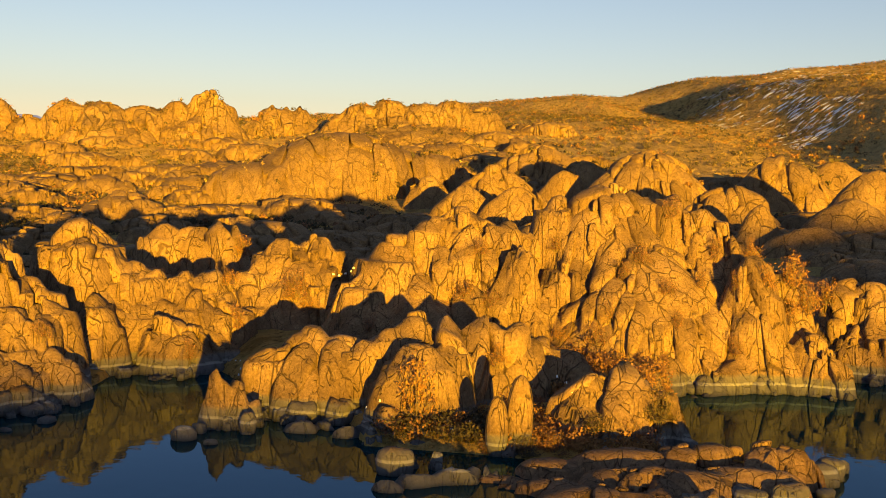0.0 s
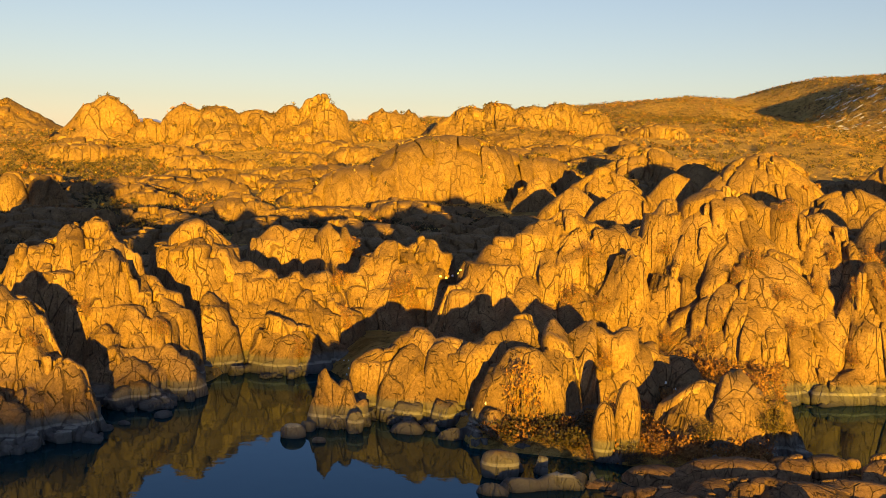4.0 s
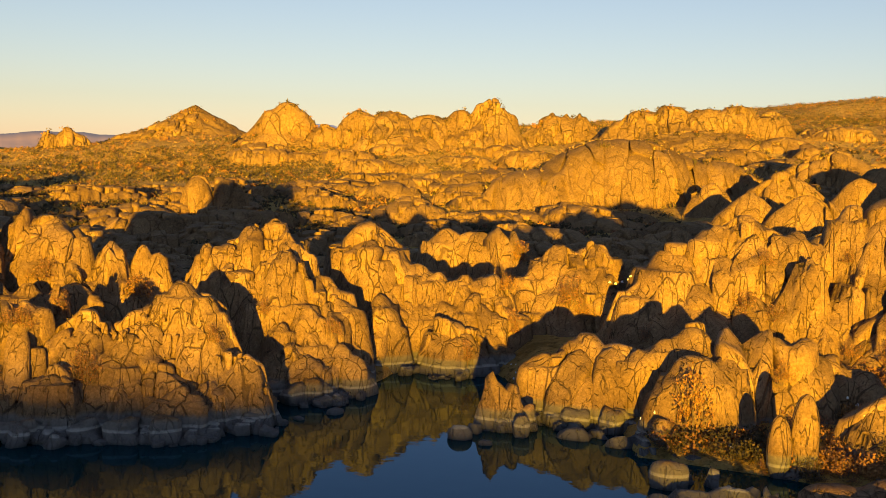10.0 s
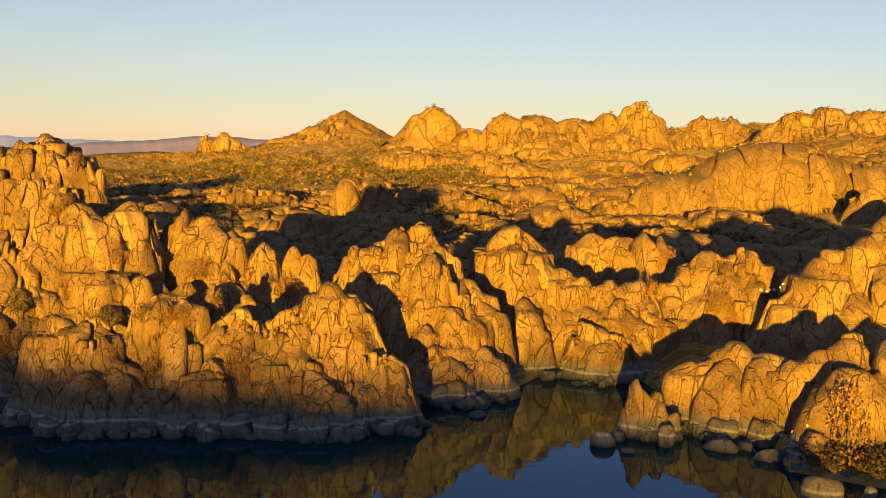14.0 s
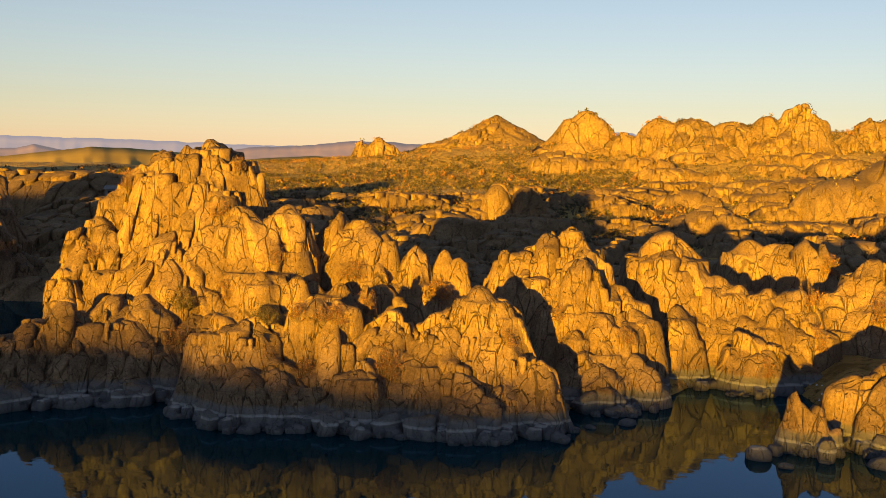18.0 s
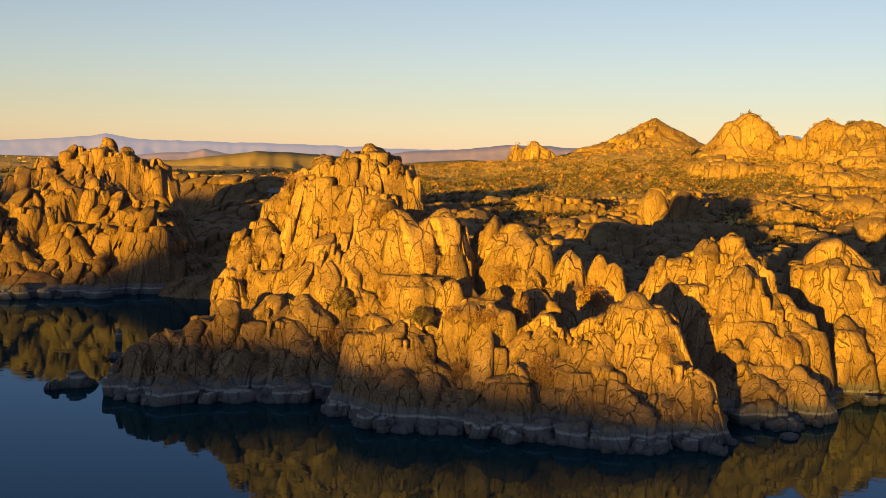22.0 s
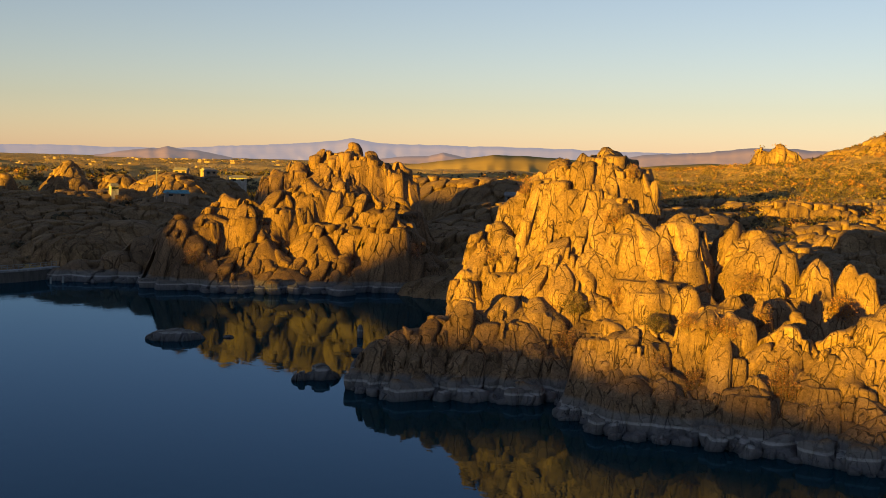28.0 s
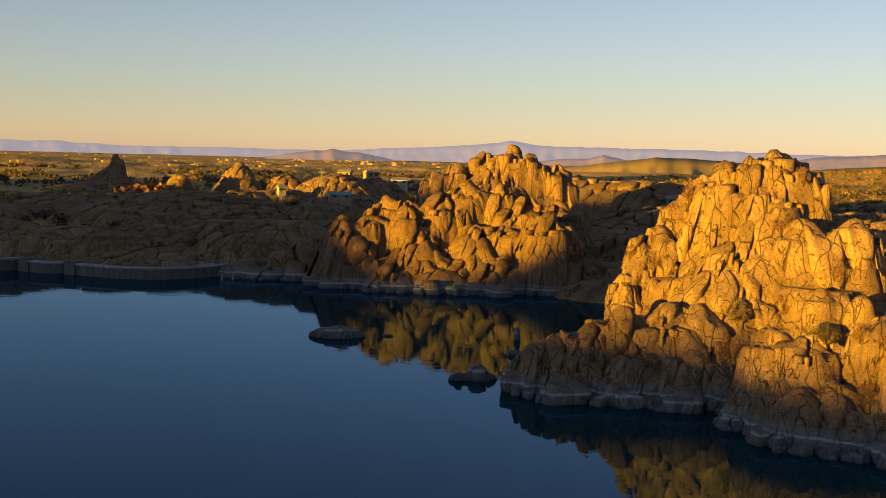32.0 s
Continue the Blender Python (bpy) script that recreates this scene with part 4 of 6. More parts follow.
outcrop("shaded granite end of the ridge, running down to the dam", [
    lobe(66.7, 284, -3.8, 6.1, 6.1, 2.4), lobe(67.9, 282, -4.5, 6.8, 6.8, 2.6), lobe(66.4, 280, -5.0, 9.0, 9.0, 2.0, q=0.6), lobe(69.4, 278, -5.4, 7.5, 7.5, 2.0, q=0.6), lobe(71.2, 278, -5.6, 6.7, 6.7, 2.0, q=0.6),
    lobe(70.3, 276, -6.0, 8.9, 8.9, 2.0, q=0.6), lobe(68.2, 277, -5.8, 8.9, 8.9, 2.0, q=0.6), lobe(64.8, 277, -5.6, 7.4, 7.4, 2.0, q=0.6), lobe(72.1, 276, -6.0, 3.7, 3.7, 2.4)],
    cell=3.2, jitter=0.5, slim=1.8, bare=0.15, lean=(-0.2, -0.1), turn=62)
outcrop("rugged brown granite crest behind the leaning columns", [
    lobe(57.1, 330, 0.7, 7.1, 7.1, 2.4), lobe(58.5, 330, 0.3, 6.0, 6.0, 2.4), lobe(56.1, 330, 0.3, 6.0, 6.0, 2.4), lobe(60.0, 328, -0.3, 7.0, 7.0, 2.4), lobe(54.7, 330, -0.3, 5.3, 5.3, 2.4),
    lobe(61.2, 326, -0.8, 5.2, 5.2, 2.4), lobe(57.9, 326, -0.6, 21.0, 21.0, 1.5, q=0.8), lobe(54.2, 330, -0.8, 3.9, 3.9, 2.4)],
    cell=2.1, jitter=0.9, slim=2.4, bare=0.0, turn=60, mat=ROCK_LOW)
outcrop("flat brown granite whaleback of rounded blocks in the lake", [
    lobe(-18.4, 111, -14.1, 4.5, 2.7, 3.0), lobe(-14.7, 110, -14.5, 6.5, 3.2, 3.0), lobe(-10.5, 108, -15.1, 6.4, 3.2, 3.0), lobe(-6.5, 107, -15.8, 4.6, 2.5, 3.0), lobe(-12.7, 103, -15.9, 9.4, 3.3, 3.0),
    lobe(-17.3, 105, -15.4, 5.6, 2.3, 3.0), lobe(-7.2, 101, -16.9, 6.5, 2.6, 3.0), lobe(-3.5, 104, -16.8, 3.3, 1.7, 3.0), lobe(-10.9, 98, -17.1, 8.9, 2.7, 3.0)],
    cell=2.6, jitter=0.08, slim=0.9, bare=0.5, turn=30, mat=ROCK_LOW, proud=0.12)
SHORE_CORES = list(CORES)


def resting(x, y, z):
    """Where the line of sight through a place meets the rocks or the ground."""
    far = math.hypot(x, y)
    d = np.arange(max(96.0, far - 45), far + 60, 0.35)
    X, Y, Z = x / far * d, y / far * d, H + (z - H) / far * d
    top = np.max([ground_z(X, Y)] + [c(X, Y) for c in SHORE_CORES], axis=0)
    k = int(np.argmax(top > Z)) if (top > Z).any() else int(np.argmin(np.abs(d - far)))
    return float(X[k]), float(Y[k]), float(top[k])


# inland
outcrop("big smooth granite dome on the far side of the valley", [lobe(5.5, 480, 1.4, 46, 36, 1.9, z0=5), lobe(9.7, 470, -0.3, 30, 32, 2.2, z0=5), lobe(1.0, 490, 0.4, 30, 32, 2.2, z0=5)], cell=7, follow=1, jitter=0.24, edge=0.06, mat=ROCK_MID, depth=9, gap=0.075, stretch=2.6, turn=10)
outcrop("split granite blocks in the valley", [lobe(28.1, 420, -0.9, 7.5, 9, 3), lobe(26.4, 420, -1.4, 8, 8, 3)], cell=5.5, mat=ROCK_MID)
outcrop("rounded granite backs along the valley, half in shade", [
    lobe(-11.0, 400, 0.8, 32, 19, 1.6, z0=4, q=0.75), lobe(-15.2, 330, -0.9, 21, 11, 1.6, z0=4, q=0.75), lobe(-17.8, 430, 0.6, 30, 15, 1.6, z0=4, q=0.75), lobe(-20.4, 440, 0.5, 28, 14, 1.6, z0=4, q=0.75),
    lobe(-16.7, 300, -1.8, 9, 6, 1.6, z0=4, q=0.75), lobe(-21.3, 320, -1.4, 21, 12, 1.6, z0=4, q=0.75), lobe(-22.3, 360, 0.1, 21, 13, 1.6, z0=4, q=0.75), lobe(-19.5, 290, -2.8, 19, 7, 1.6, z0=4, q=0.75),
    lobe(-5.3, 520, 1.0, 39, 20, 1.6, z0=4, q=0.75), lobe(-2.9, 430, -0.1, 25, 13, 1.6, z0=4, q=0.75), lobe(-1.4, 380, -1.3, 16, 10, 1.6, z0=4, q=0.75), lobe(-4.2, 370, -1.3, 18, 9, 1.6, z0=4, q=0.75),
    lobe(-6.6, 420, -0.3, 16, 9, 1.6, z0=4, q=0.75), lobe(0.7, 430, -0.8, 14, 8, 1.6, z0=4, q=0.75), lobe(-7.8, 470, 0.2, 25, 13, 1.6, z0=4, q=0.75)],
    cell=4.5, slim=1.0, bare=0.6, skirt=1.2, rough=0.9, mat=ROCK_MID, fine=0.2, jitter=0.3)
hummocks("weathered granite whalebacks filling the near valley", -28, 22, 192, 330, 150, 11, 3.6, 3.6, follow=0.9, jitter=0.35, edge=0.07, seed=3)
hummocks("shaded granite whalebacks behind the front", 20, 52, 185, 330, 150, 11, 3.6, 3.6, follow=0.9, jitter=0.35, edge=0.07, seed=4)
hummocks("granite whalebacks on the upper valley floor", -28, 46, 330, 560, 230, 12, 4.2, 4.0, follow=0.9, jitter=0.35, edge=0.07, seed=5)
hummocks("granite ledges on the hills", -8, 27, 520, 760, 90, 17, 5, 7.5, follow=1, jitter=0.13, edge=0.07, mat=ROCK_FAR, seed=6)
hummocks("shaded granite ledges behind the dam", 50, 92, 298, 480, 190, 11, 4, 3.2, follow=1, jitter=0.13, edge=0.07, seed=7)
# skyline
outcrop("pointed rocky hill on the skyline", [
    lobe(28.2, 900, 2.6, 121, 100, 1.0, z0=8, q=1.0), lobe(30.4, 900, 1.4, 121, 100, 1.0, z0=8, q=1.0), lobe(32.5, 900, 0.5, 82, 60, 1.4, z0=8, q=0.9), lobe(26.5, 900, 1.3, 53, 42, 1.0, z0=8, q=1.0),
    lobe(25.7, 900, 0.6, 58, 46, 1.4, z0=8, q=0.9), lobe(34.5, 900, -0.0, 58, 46, 1.4, z0=8, q=0.9)],
    cell=5.0, slim=0.9, bare=0.6, skirt=0.5, mat=ROCK_FAR, fine=0.5, jitter=0.6, rough=2.4)
outcrop("blunt granite dome on the skyline", [
    lobe(23.4, 760, 2.9, 19, 15, 2.4, z0=8, q=0.5), lobe(23.8, 760, 2.5, 24, 19, 2.6, z0=8, q=0.5), lobe(23.0, 760, 2.5, 22, 18, 2.6, z0=8, q=0.5), lobe(23.6, 760, 1.4, 41, 33, 2.6, z0=8, q=0.5),
    lobe(23.5, 760, 1.0, 53, 42, 1.4, z0=8, q=0.9), lobe(24.8, 760, 1.3, 18, 15, 2.6, z0=8, q=0.5)],
    cell=8.0, slim=1.0, bare=0.85, skirt=2.2, mat=ROCK_FAR, fine=0.3, jitter=0.2, rough=2.0)
outcrop("long flat-topped granite ridge with a square tower", [
    lobe(21.5, 750, 1.7, 18, 14, 2.6, z0=8, q=0.5), lobe(19.5, 750, 2.5, 24, 19, 2.6, z0=8, q=0.5), lobe(17.9, 750, 2.5, 32, 26, 2.6, z0=8, q=0.5), lobe(15.9, 750, 2.4, 28, 23, 2.6, z0=8, q=0.5),
    lobe(18.9, 750, 1.3, 56, 45, 1.4, z0=8, q=0.9), lobe(15.5, 750, 1.3, 60, 48, 1.4, z0=8, q=0.9), lobe(14.1, 750, 2.8, 17, 14, 2.6, z0=8, q=0.5), lobe(13.0, 750, 3.0, 14, 11, 2.6, z0=8, q=0.5),
    lobe(12.4, 750, 3.4, 8, 6, 3.6, z0=8, q=0.5), lobe(11.6, 750, 2.6, 14, 11, 2.6, z0=8, q=0.5), lobe(13.1, 750, 1.7, 48, 39, 2.6, z0=8, q=0.5), lobe(14.8, 750, 2.3, 26, 21, 2.6, z0=8, q=0.5),
    lobe(17.4, 750, 1.8, 52, 42, 2.6, z0=8, q=0.5)],
    cell=6.0, slim=1.2, bare=0.6, skirt=2.0, mat=ROCK_FAR, fine=0.3, jitter=0.5, rough=2.6)
outcrop("jagged granite crest on the skyline", [
    lobe(9.2, 780, 2.8, 6, 5, 3, z0=8, q=0.5), lobe(8.5, 780, 2.7, 5, 4, 3, z0=8, q=0.5), lobe(7.8, 780, 2.7, 5, 4, 3, z0=8, q=0.5), lobe(8.7, 780, 2.3, 38, 30, 1.4, z0=8, q=0.9),
    lobe(2.9, 720, 3.2, 23, 19, 2.6, z0=8, q=0.5), lobe(4.5, 720, 2.9, 23, 19, 2.6, z0=8, q=0.5), lobe(1.1, 720, 3.0, 31, 25, 2.6, z0=8, q=0.5), lobe(-0.4, 720, 3.2, 25, 20, 2.6, z0=8, q=0.5),
    lobe(-2.1, 720, 2.8, 23, 19, 2.6, z0=8, q=0.5), lobe(1.4, 720, 1.9, 77, 60, 2.6, z0=8, q=0.5), lobe(-2.3, 720, 1.8, 58, 46, 1.4, z0=8, q=0.9), lobe(5.7, 720, 2.3, 35, 28, 1.4, z0=8, q=0.9)],
    cell=6.0, slim=1.2, bare=0.55, skirt=1.2, mat=ROCK_FAR, fine=0.3, jitter=0.6, rough=2.6)
outcrop("rugged rock knob before the plain", [
    lobe(34.6, 850, 1.2, 14, 11, 2.2, z0=8, q=0.5), lobe(35.4, 850, 1.0, 12, 9, 2.2, z0=8, q=0.5), lobe(33.9, 850, 0.8, 11, 9, 2.2, z0=8, q=0.5), lobe(35.1, 850, 0.3, 32, 26, 1.4, z0=8, q=0.9),
    lobe(37.4, 850, -0.3, 27, 22, 1.4, z0=8, q=0.9)],
    cell=4.5, slim=1.8, bare=0.2, skirt=2.0, mat=ROCK_FAR, fine=0.4, jitter=1.0, rough=1.0)
hummocks("loose granite rubble on the headland", -12, 6, 113, 150, 150, 1.5, 0.5, 0.9, mat=ROCK, follow=1, jitter=0.07, seed=8)
hummocks("loose granite rubble under the wall", -20, -12, 150, 160, 60, 1.5, 0.5, 0.9, mat=ROCK, follow=1, jitter=0.07, seed=9)
# ---- single stones ----


def stone_mesh(name, w, d, h, seed, mat, square=2.6, rough=0.12, n=14, m=20, sink=0.25):
    """A weathered stone, its foot at z = 0, sunk a little into what it rests on."""
    rng = np.random.default_rng(seed)
    lat, lon = np.linspace(-math.pi / 2, math.pi / 2, n + 1)[1:-1], np.arange(m) * math.tau / m

    def sp(c, e):
        return np.sign(c) * np.abs(c) ** (2 / e)
    A, O = np.meshgrid(lat, lon, indexing="ij")
    X, Y, Z = sp(np.cos(A), square) * sp(np.cos(O), square), sp(np.cos(A), square) * sp(np.sin(O), square), sp(np.sin(A), square)
    o = rng.uniform(0, 50)
    k = 1 + rough * (vnoise(X * 1.3 + o, Y * 1.3, Z * 1.3) + 0.5 * vnoise(X * 3 + o, Y * 3, Z * 3) + 0.25 * vnoise(X * 7, Y * 7 + o, Z * 7))
    P = np.stack([X * k * w / 2, Y * k * d / 2, (Z * k * 0.5 + 0.5 - sink) * h / (1 - sink)], -1).reshape(-1, 3).tolist()
    bot, top = len(P), len(P) + 1
    P += [[0, 0, -sink * h], [0, 0, h]]
    F = []
    for i in range(n - 2):
        for j in range(m):
            F.append((i * m + j, i * m + (j + 1) % m, (i + 1) * m + (j + 1) % m, (i + 1) * m + j))
    for j in range(m):
        F.append((bot, (j + 1) % m, j))
        F.append((top, (n - 2) * m + j, (n - 2) * m + (j + 1) % m))
    return mesh(name, P, F, mat)


def stone(label, az, d, z, w, dp, h, seed=1, turn=0.0, lean=0.0, mat=None, name="boulder", group="", **more):
    ob = new(name, stone_mesh(name, w, dp, h, seed, mat or ROCK, **more))
    x, y, _ = at(az, d)
    ob.matrix_world = pose(x, y, z, lean, 0, az + turn)
    return tagged(ob, label, "boulder", group)


stone("tall upright granite stone of a leaning pair", -4.6, 114.6, -0.4, 3.0, 2.7, 9.2, 3, square=2.2, rough=0.05, sink=0.06, name="standing_stone", group="pair of standing stones")
stone("shorter upright granite stone of a leaning pair", -3.35, 113.4, -0.4, 2.6, 2.4, 7.0, 4, square=2.1, rough=0.05, sink=0.06, name="standing_stone", group="pair of standing stones")
bx, by, bz = resting(*at(6.9, 181, -4.75))
stone("small round stone balanced on a granite mound", 6.9, math.hypot(bx, by) + 0.8, bz - 0.2, 1.6, 1.5, 1.8, 5, square=2.2, name="balanced_stone")
bx, by, bz = resting(*at(40.85, 168, -2.4))
stone("upright granite stone on the pinnacle's shoulder", 40.85, math.hypot(bx, by) + 0.8, bz - 0.3, 1.7, 1.6, 3.6, 6, square=2.3, name="standing_stone")
stone("thin stone post standing in the shallows", 56.5, 186, -0.3, 1.1, 1.0, 2.6, 7, name="standing_stone")
stone("small capped stone at the waterline", 43.7, 131, -0.3, 1.5, 1.4, 2.4, 8, name="boulder")
stone("round stone at the foot of the knob", 10.3, 122, 0.2, 2.0, 2.0, 2.1, 9, square=2.2)
stone("low dark stone by the headland", 13.7, 120, -0.4, 3.0, 2.2, 1.9, 10)
stone("small dark stone in the water", 12.3, 117.5, -0.3, 1.6, 1.2, 0.8, 11)
stone("rounded brown boulder on the flat rocks", 2.2, 106, 0.0, 4.0, 3.2, 2.6, 12, square=2.4)
stone("large dark boulder beside the whaleback", -20.2, 113, -0.5, 5.0, 4.0, 2.4, 13, turn=20)
stone("dark boulder beside the whaleback", -20.9, 115.5, -0.5, 3.2, 3.0, 2.6, 14)
stone("small dark boulder beside the whaleback", -21.4, 118.5, -0.4, 2.0, 1.8, 1.6, 15)
for k, (az, d, w) in enumerate([(33.6, 121, 3.2), (32.9, 119.5, 2.0), (24.0, 127, 2.2), (22.6, 128, 1.6), (27.0, 122.5, 1.4), (31.6, 122.5, 1.8), (20.6, 131, 2.4)]):
    stone("grey flat stone lying in the shallows", az, d, -0.4, w, w * 0.8, w * 0.45, 20 + k, turn=k * 40, group="stones in the shallows")
outcrop("dark grey shelf of rock along the waterline", [
    lobe(5.3, 120, -14.3, 2.2, 1.1, 3.2), lobe(3.8, 119, -14.3, 2.6, 1.3, 3.2), lobe(2.2, 119, -14.4, 2.3, 1.1, 3.2), lobe(6.1, 123, -14.2, 1.7, 0.8, 3.2), lobe(7.5, 122, -14.1, 2.6, 1.3, 3.2), lobe(1.0, 116, -15.0, 1.8, 0.9, 3.2)],
    cell=3.0, slim=0.9, bare=0.3, jitter=0.15, skirt=4.0)
outcrop("low dark rock shelf beside the whaleback", [
    lobe(2.5, 100, -17.2, 2.1, 1.1, 3.2), lobe(0.9, 102, -16.8, 2.7, 1.3, 3.2), lobe(-1.0, 103, -16.5, 2.5, 1.3, 3.2), lobe(0.3, 108, -16.0, 2.3, 1.1, 3.2), lobe(-2.5, 105, -16.3, 2.2, 1.1, 3.2)],
    cell=2.8, slim=0.9, bare=0.3, jitter=0.15, skirt=4.0)
# low islands
outcrop("low dark rock island in open water", [lobe(66.4, 185, -9.2, 5.2, 2.8, 1.6)], cell=1.6, follow=0.95, jitter=0.07, category="rock island")
outcrop("small jagged rock island off the point", [lobe(58.7, 151, -11.3, 3.0, 1.8, 2), lobe(59.6, 150, -11.6, 1.8, 1.4, 2)], cell=1.1, follow=0.85, jitter=0.15, category="rock island")
stone("small dark rock just above the water", 56.6, 171, -0.4, 2.4, 1.6, 1.3, 50)
stone("tiny rock just above the water", 63.6, 186, -0.3, 2.0, 1.2, 0.7, 51)


# broken rock along the waterline
RUBBLE = [stone_mesh("rock", 1, 1, 1, 400 + k, ROCK, square=4.5, rough=0.22, n=9, m=11, sink=0.3) for k in range(9)]


def shore_rubble(label, az0, az1, count, size, seed):
    """Blocks fallen from the front, lying at the water's edge."""
    rng = np.random.default_rng(seed)
    root = tagged(new("shore_rubble"), label, "boulder field", "rubble along the waterline")
    d = np.arange(96, 310, 0.5)
    span = np.arange(az0, az1 + 0.4, 0.4)
    X, Y = -np.outer(np.sin(np.radians(span)), d), np.outer(np.cos(np.radians(span)), d)
    high = np.max([c(X, Y) for c in SHORE_CORES], axis=0) > 0.2
    edge = np.where(high.any(1), d[np.argmax(high, 1)], 0)
    for az in np.sort(rng.uniform(az0, az1, count)):
        r = float(edge[int(np.argmin(np.abs(span - az)))])
        if r < 96:
            continue
        w = size * rng.uniform(0.25, 0.8) * (2.0 if rng.random() < 0.14 else 1.0)
        r += rng.uniform(-1.5, 0.5) * size
        px, py, _ = at(az, r)
        ob = part("rock", RUBBLE[int(rng.integers(9))], root)
        ob.matrix_world = pose(px, py, -0.2, rng.uniform(-22, 22), rng.uniform(-22, 22), rng.uniform(0, 360)) @ Matrix.Diagonal((w * 1.3, w, w * rng.uniform(0.4, 1.3), 1))


shore_rubble("grey broken granite blocks along the foot of the front", 19, 40, 190, 2.0, 501)
shore_rubble("grey broken granite blocks round the point", 40, 57, 150, 1.9, 502)
shore_rubble("grey broken granite blocks round the headland", -2, 17, 110, 1.7, 503)
shore_rubble("grey broken granite blocks under the bay wall", -23, -11, 60, 1.6, 504)
shore_rubble("grey broken granite blocks across the channel", 50, 72, 90, 2.6, 505)

# ---- the dam ----


def concrete_material(name, col):
    m, nt, b = material(name)
    L = nt.links.new
    pos = add(nt, "ShaderNodeNewGeometry").outputs["Position"]
    mp = add(nt, "ShaderNodeMapping", Scale=(1.2, 1.2, 0.25))
    L(pos, mp.inputs["Vector"])
    n = add(nt, "ShaderNodeTexNoise", Scale=1.0, Detail=6.0, Roughness=0.65)
    L(mp.outputs[0], n.inputs["Vector"])
    L(ramp(nt, n.outputs[0], [(0.35, tuple(c * 0.55 for c in col)), (0.65, col)]), b.inputs["Base Color"])
    b.inputs["Roughness"].default_value = 0.9
    return m


CONCRETE = concrete_material("dam_concrete", (0.09, 0.085, 0.078))
PALE_CONCRETE = concrete_material("parapet_concrete", (0.24, 0.25, 0.26))
STEEL = concrete_material("painted_steel", (0.22, 0.24, 0.24))


def swept(name, line, wide, z0, z1, mat, parent, label=""):
    """A bar with a rectangular section along a plan line."""
    V, F = [], []
    for k, (x, y) in enumerate(line):
        a, b = line[max(k - 1, 0)], line[min(k + 1, len(line) - 1)]
        t = Vector((b[0] - a[0], b[1] - a[1])).normalized()
        nx, ny = -t.y * wide / 2, t.x * wide / 2
        V += [(x - nx, y - ny, z0), (x + nx, y + ny, z0), (x + nx, y + ny, z1), (x - nx, y - ny, z1)]
    for k in range(len(line) - 1):
        o = 4 * k
        F += [(o + i, o + (i + 1) % 4, o + 4 + (i + 1) % 4, o + 4 + i) for i in range(4)]
    F += [(3, 2, 1, 0), tuple(len(V) - 4 + i for i in range(4))]
    return part(name, mesh(name, V, F, mat, smooth=False), parent, label)


def arc(az0, az1, d0, d1, bow, n=18):
    pts = []
    for k in range(n + 1):
        f = k / n
        x, y, _ = at(az0 + (az1 - az0) * f, d0 + (d1 - d0) * f - bow * 4 * f * (1 - f))
        pts.append((x, y))
    return pts


def dam():
    root = tagged(new("dam"), "long curved grey concrete dam with a parapet, in shade", "dam")
    for az0, az1, d0, d1, bow, top in ((72.3, 80.1, 279, 282, 11, 3.0), (80.2, 82.3, 287, 291, 4, 3.0), (82.5, 85.5, 296, 302, 5, 3.2)):
        line = arc(az0, az1, d0, d1, bow)
        swept("wall", line, 1.6, -5, top - 0.45, CONCRETE, root)
        swept("crest", line, 2.2, top - 0.45, top, PALE_CONCRETE, root, "pale overhanging crest walkway")
        x, y = line[-1]
        pier = swept("pier", [(x - 1.4, y - 1.0), (x + 1.4, y + 1.0)], 3.0, -5, top + 0.5, CONCRETE, root)
    line = arc(72.3, 80.1, 279.8, 282.8, 11, 30)
    for k, (x, y) in enumerate(line[:14]):
        swept("rail_post", [(x - 0.05, y), (x + 0.05, y)], 0.1, 3.0, 4.1, STEEL, root)
    swept("handrail", line[:14], 0.08, 4.05, 4.15, STEEL, root)
    swept("handrail", line[:14], 0.06, 3.55, 3.62, STEEL, root)
    for az, d in ((72.0, 268), (72.6, 267)):
        x, y, _ = at(az, d)
        swept("marker_post", [(x - 0.2, y), (x + 0.2, y)], 0.35, -4, 1.6, STEEL, root)


dam()


# ---- the far distance ----


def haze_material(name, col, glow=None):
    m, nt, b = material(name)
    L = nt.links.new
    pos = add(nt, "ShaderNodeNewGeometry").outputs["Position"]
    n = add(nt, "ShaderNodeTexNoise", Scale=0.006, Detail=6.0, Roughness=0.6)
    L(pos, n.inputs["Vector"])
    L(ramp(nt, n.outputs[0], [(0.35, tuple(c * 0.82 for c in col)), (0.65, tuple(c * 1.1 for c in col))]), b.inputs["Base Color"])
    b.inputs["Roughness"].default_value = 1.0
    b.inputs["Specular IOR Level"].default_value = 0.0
    # emission imitates the haze in front of a far range
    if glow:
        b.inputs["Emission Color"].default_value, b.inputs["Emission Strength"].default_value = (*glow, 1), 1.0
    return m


BLUE_HAZE_RANGE = haze_material("distant_range_blue_haze", (0.10, 0.09, 0.12), (0.076, 0.067, 0.072))  # haze painted in: tinted base and a faint glow for the air between
ROSE_HAZE_RANGE = haze_material("distant_hills_rose_haze", (0.17, 0.12, 0.11), (0.042, 0.034, 0.033))


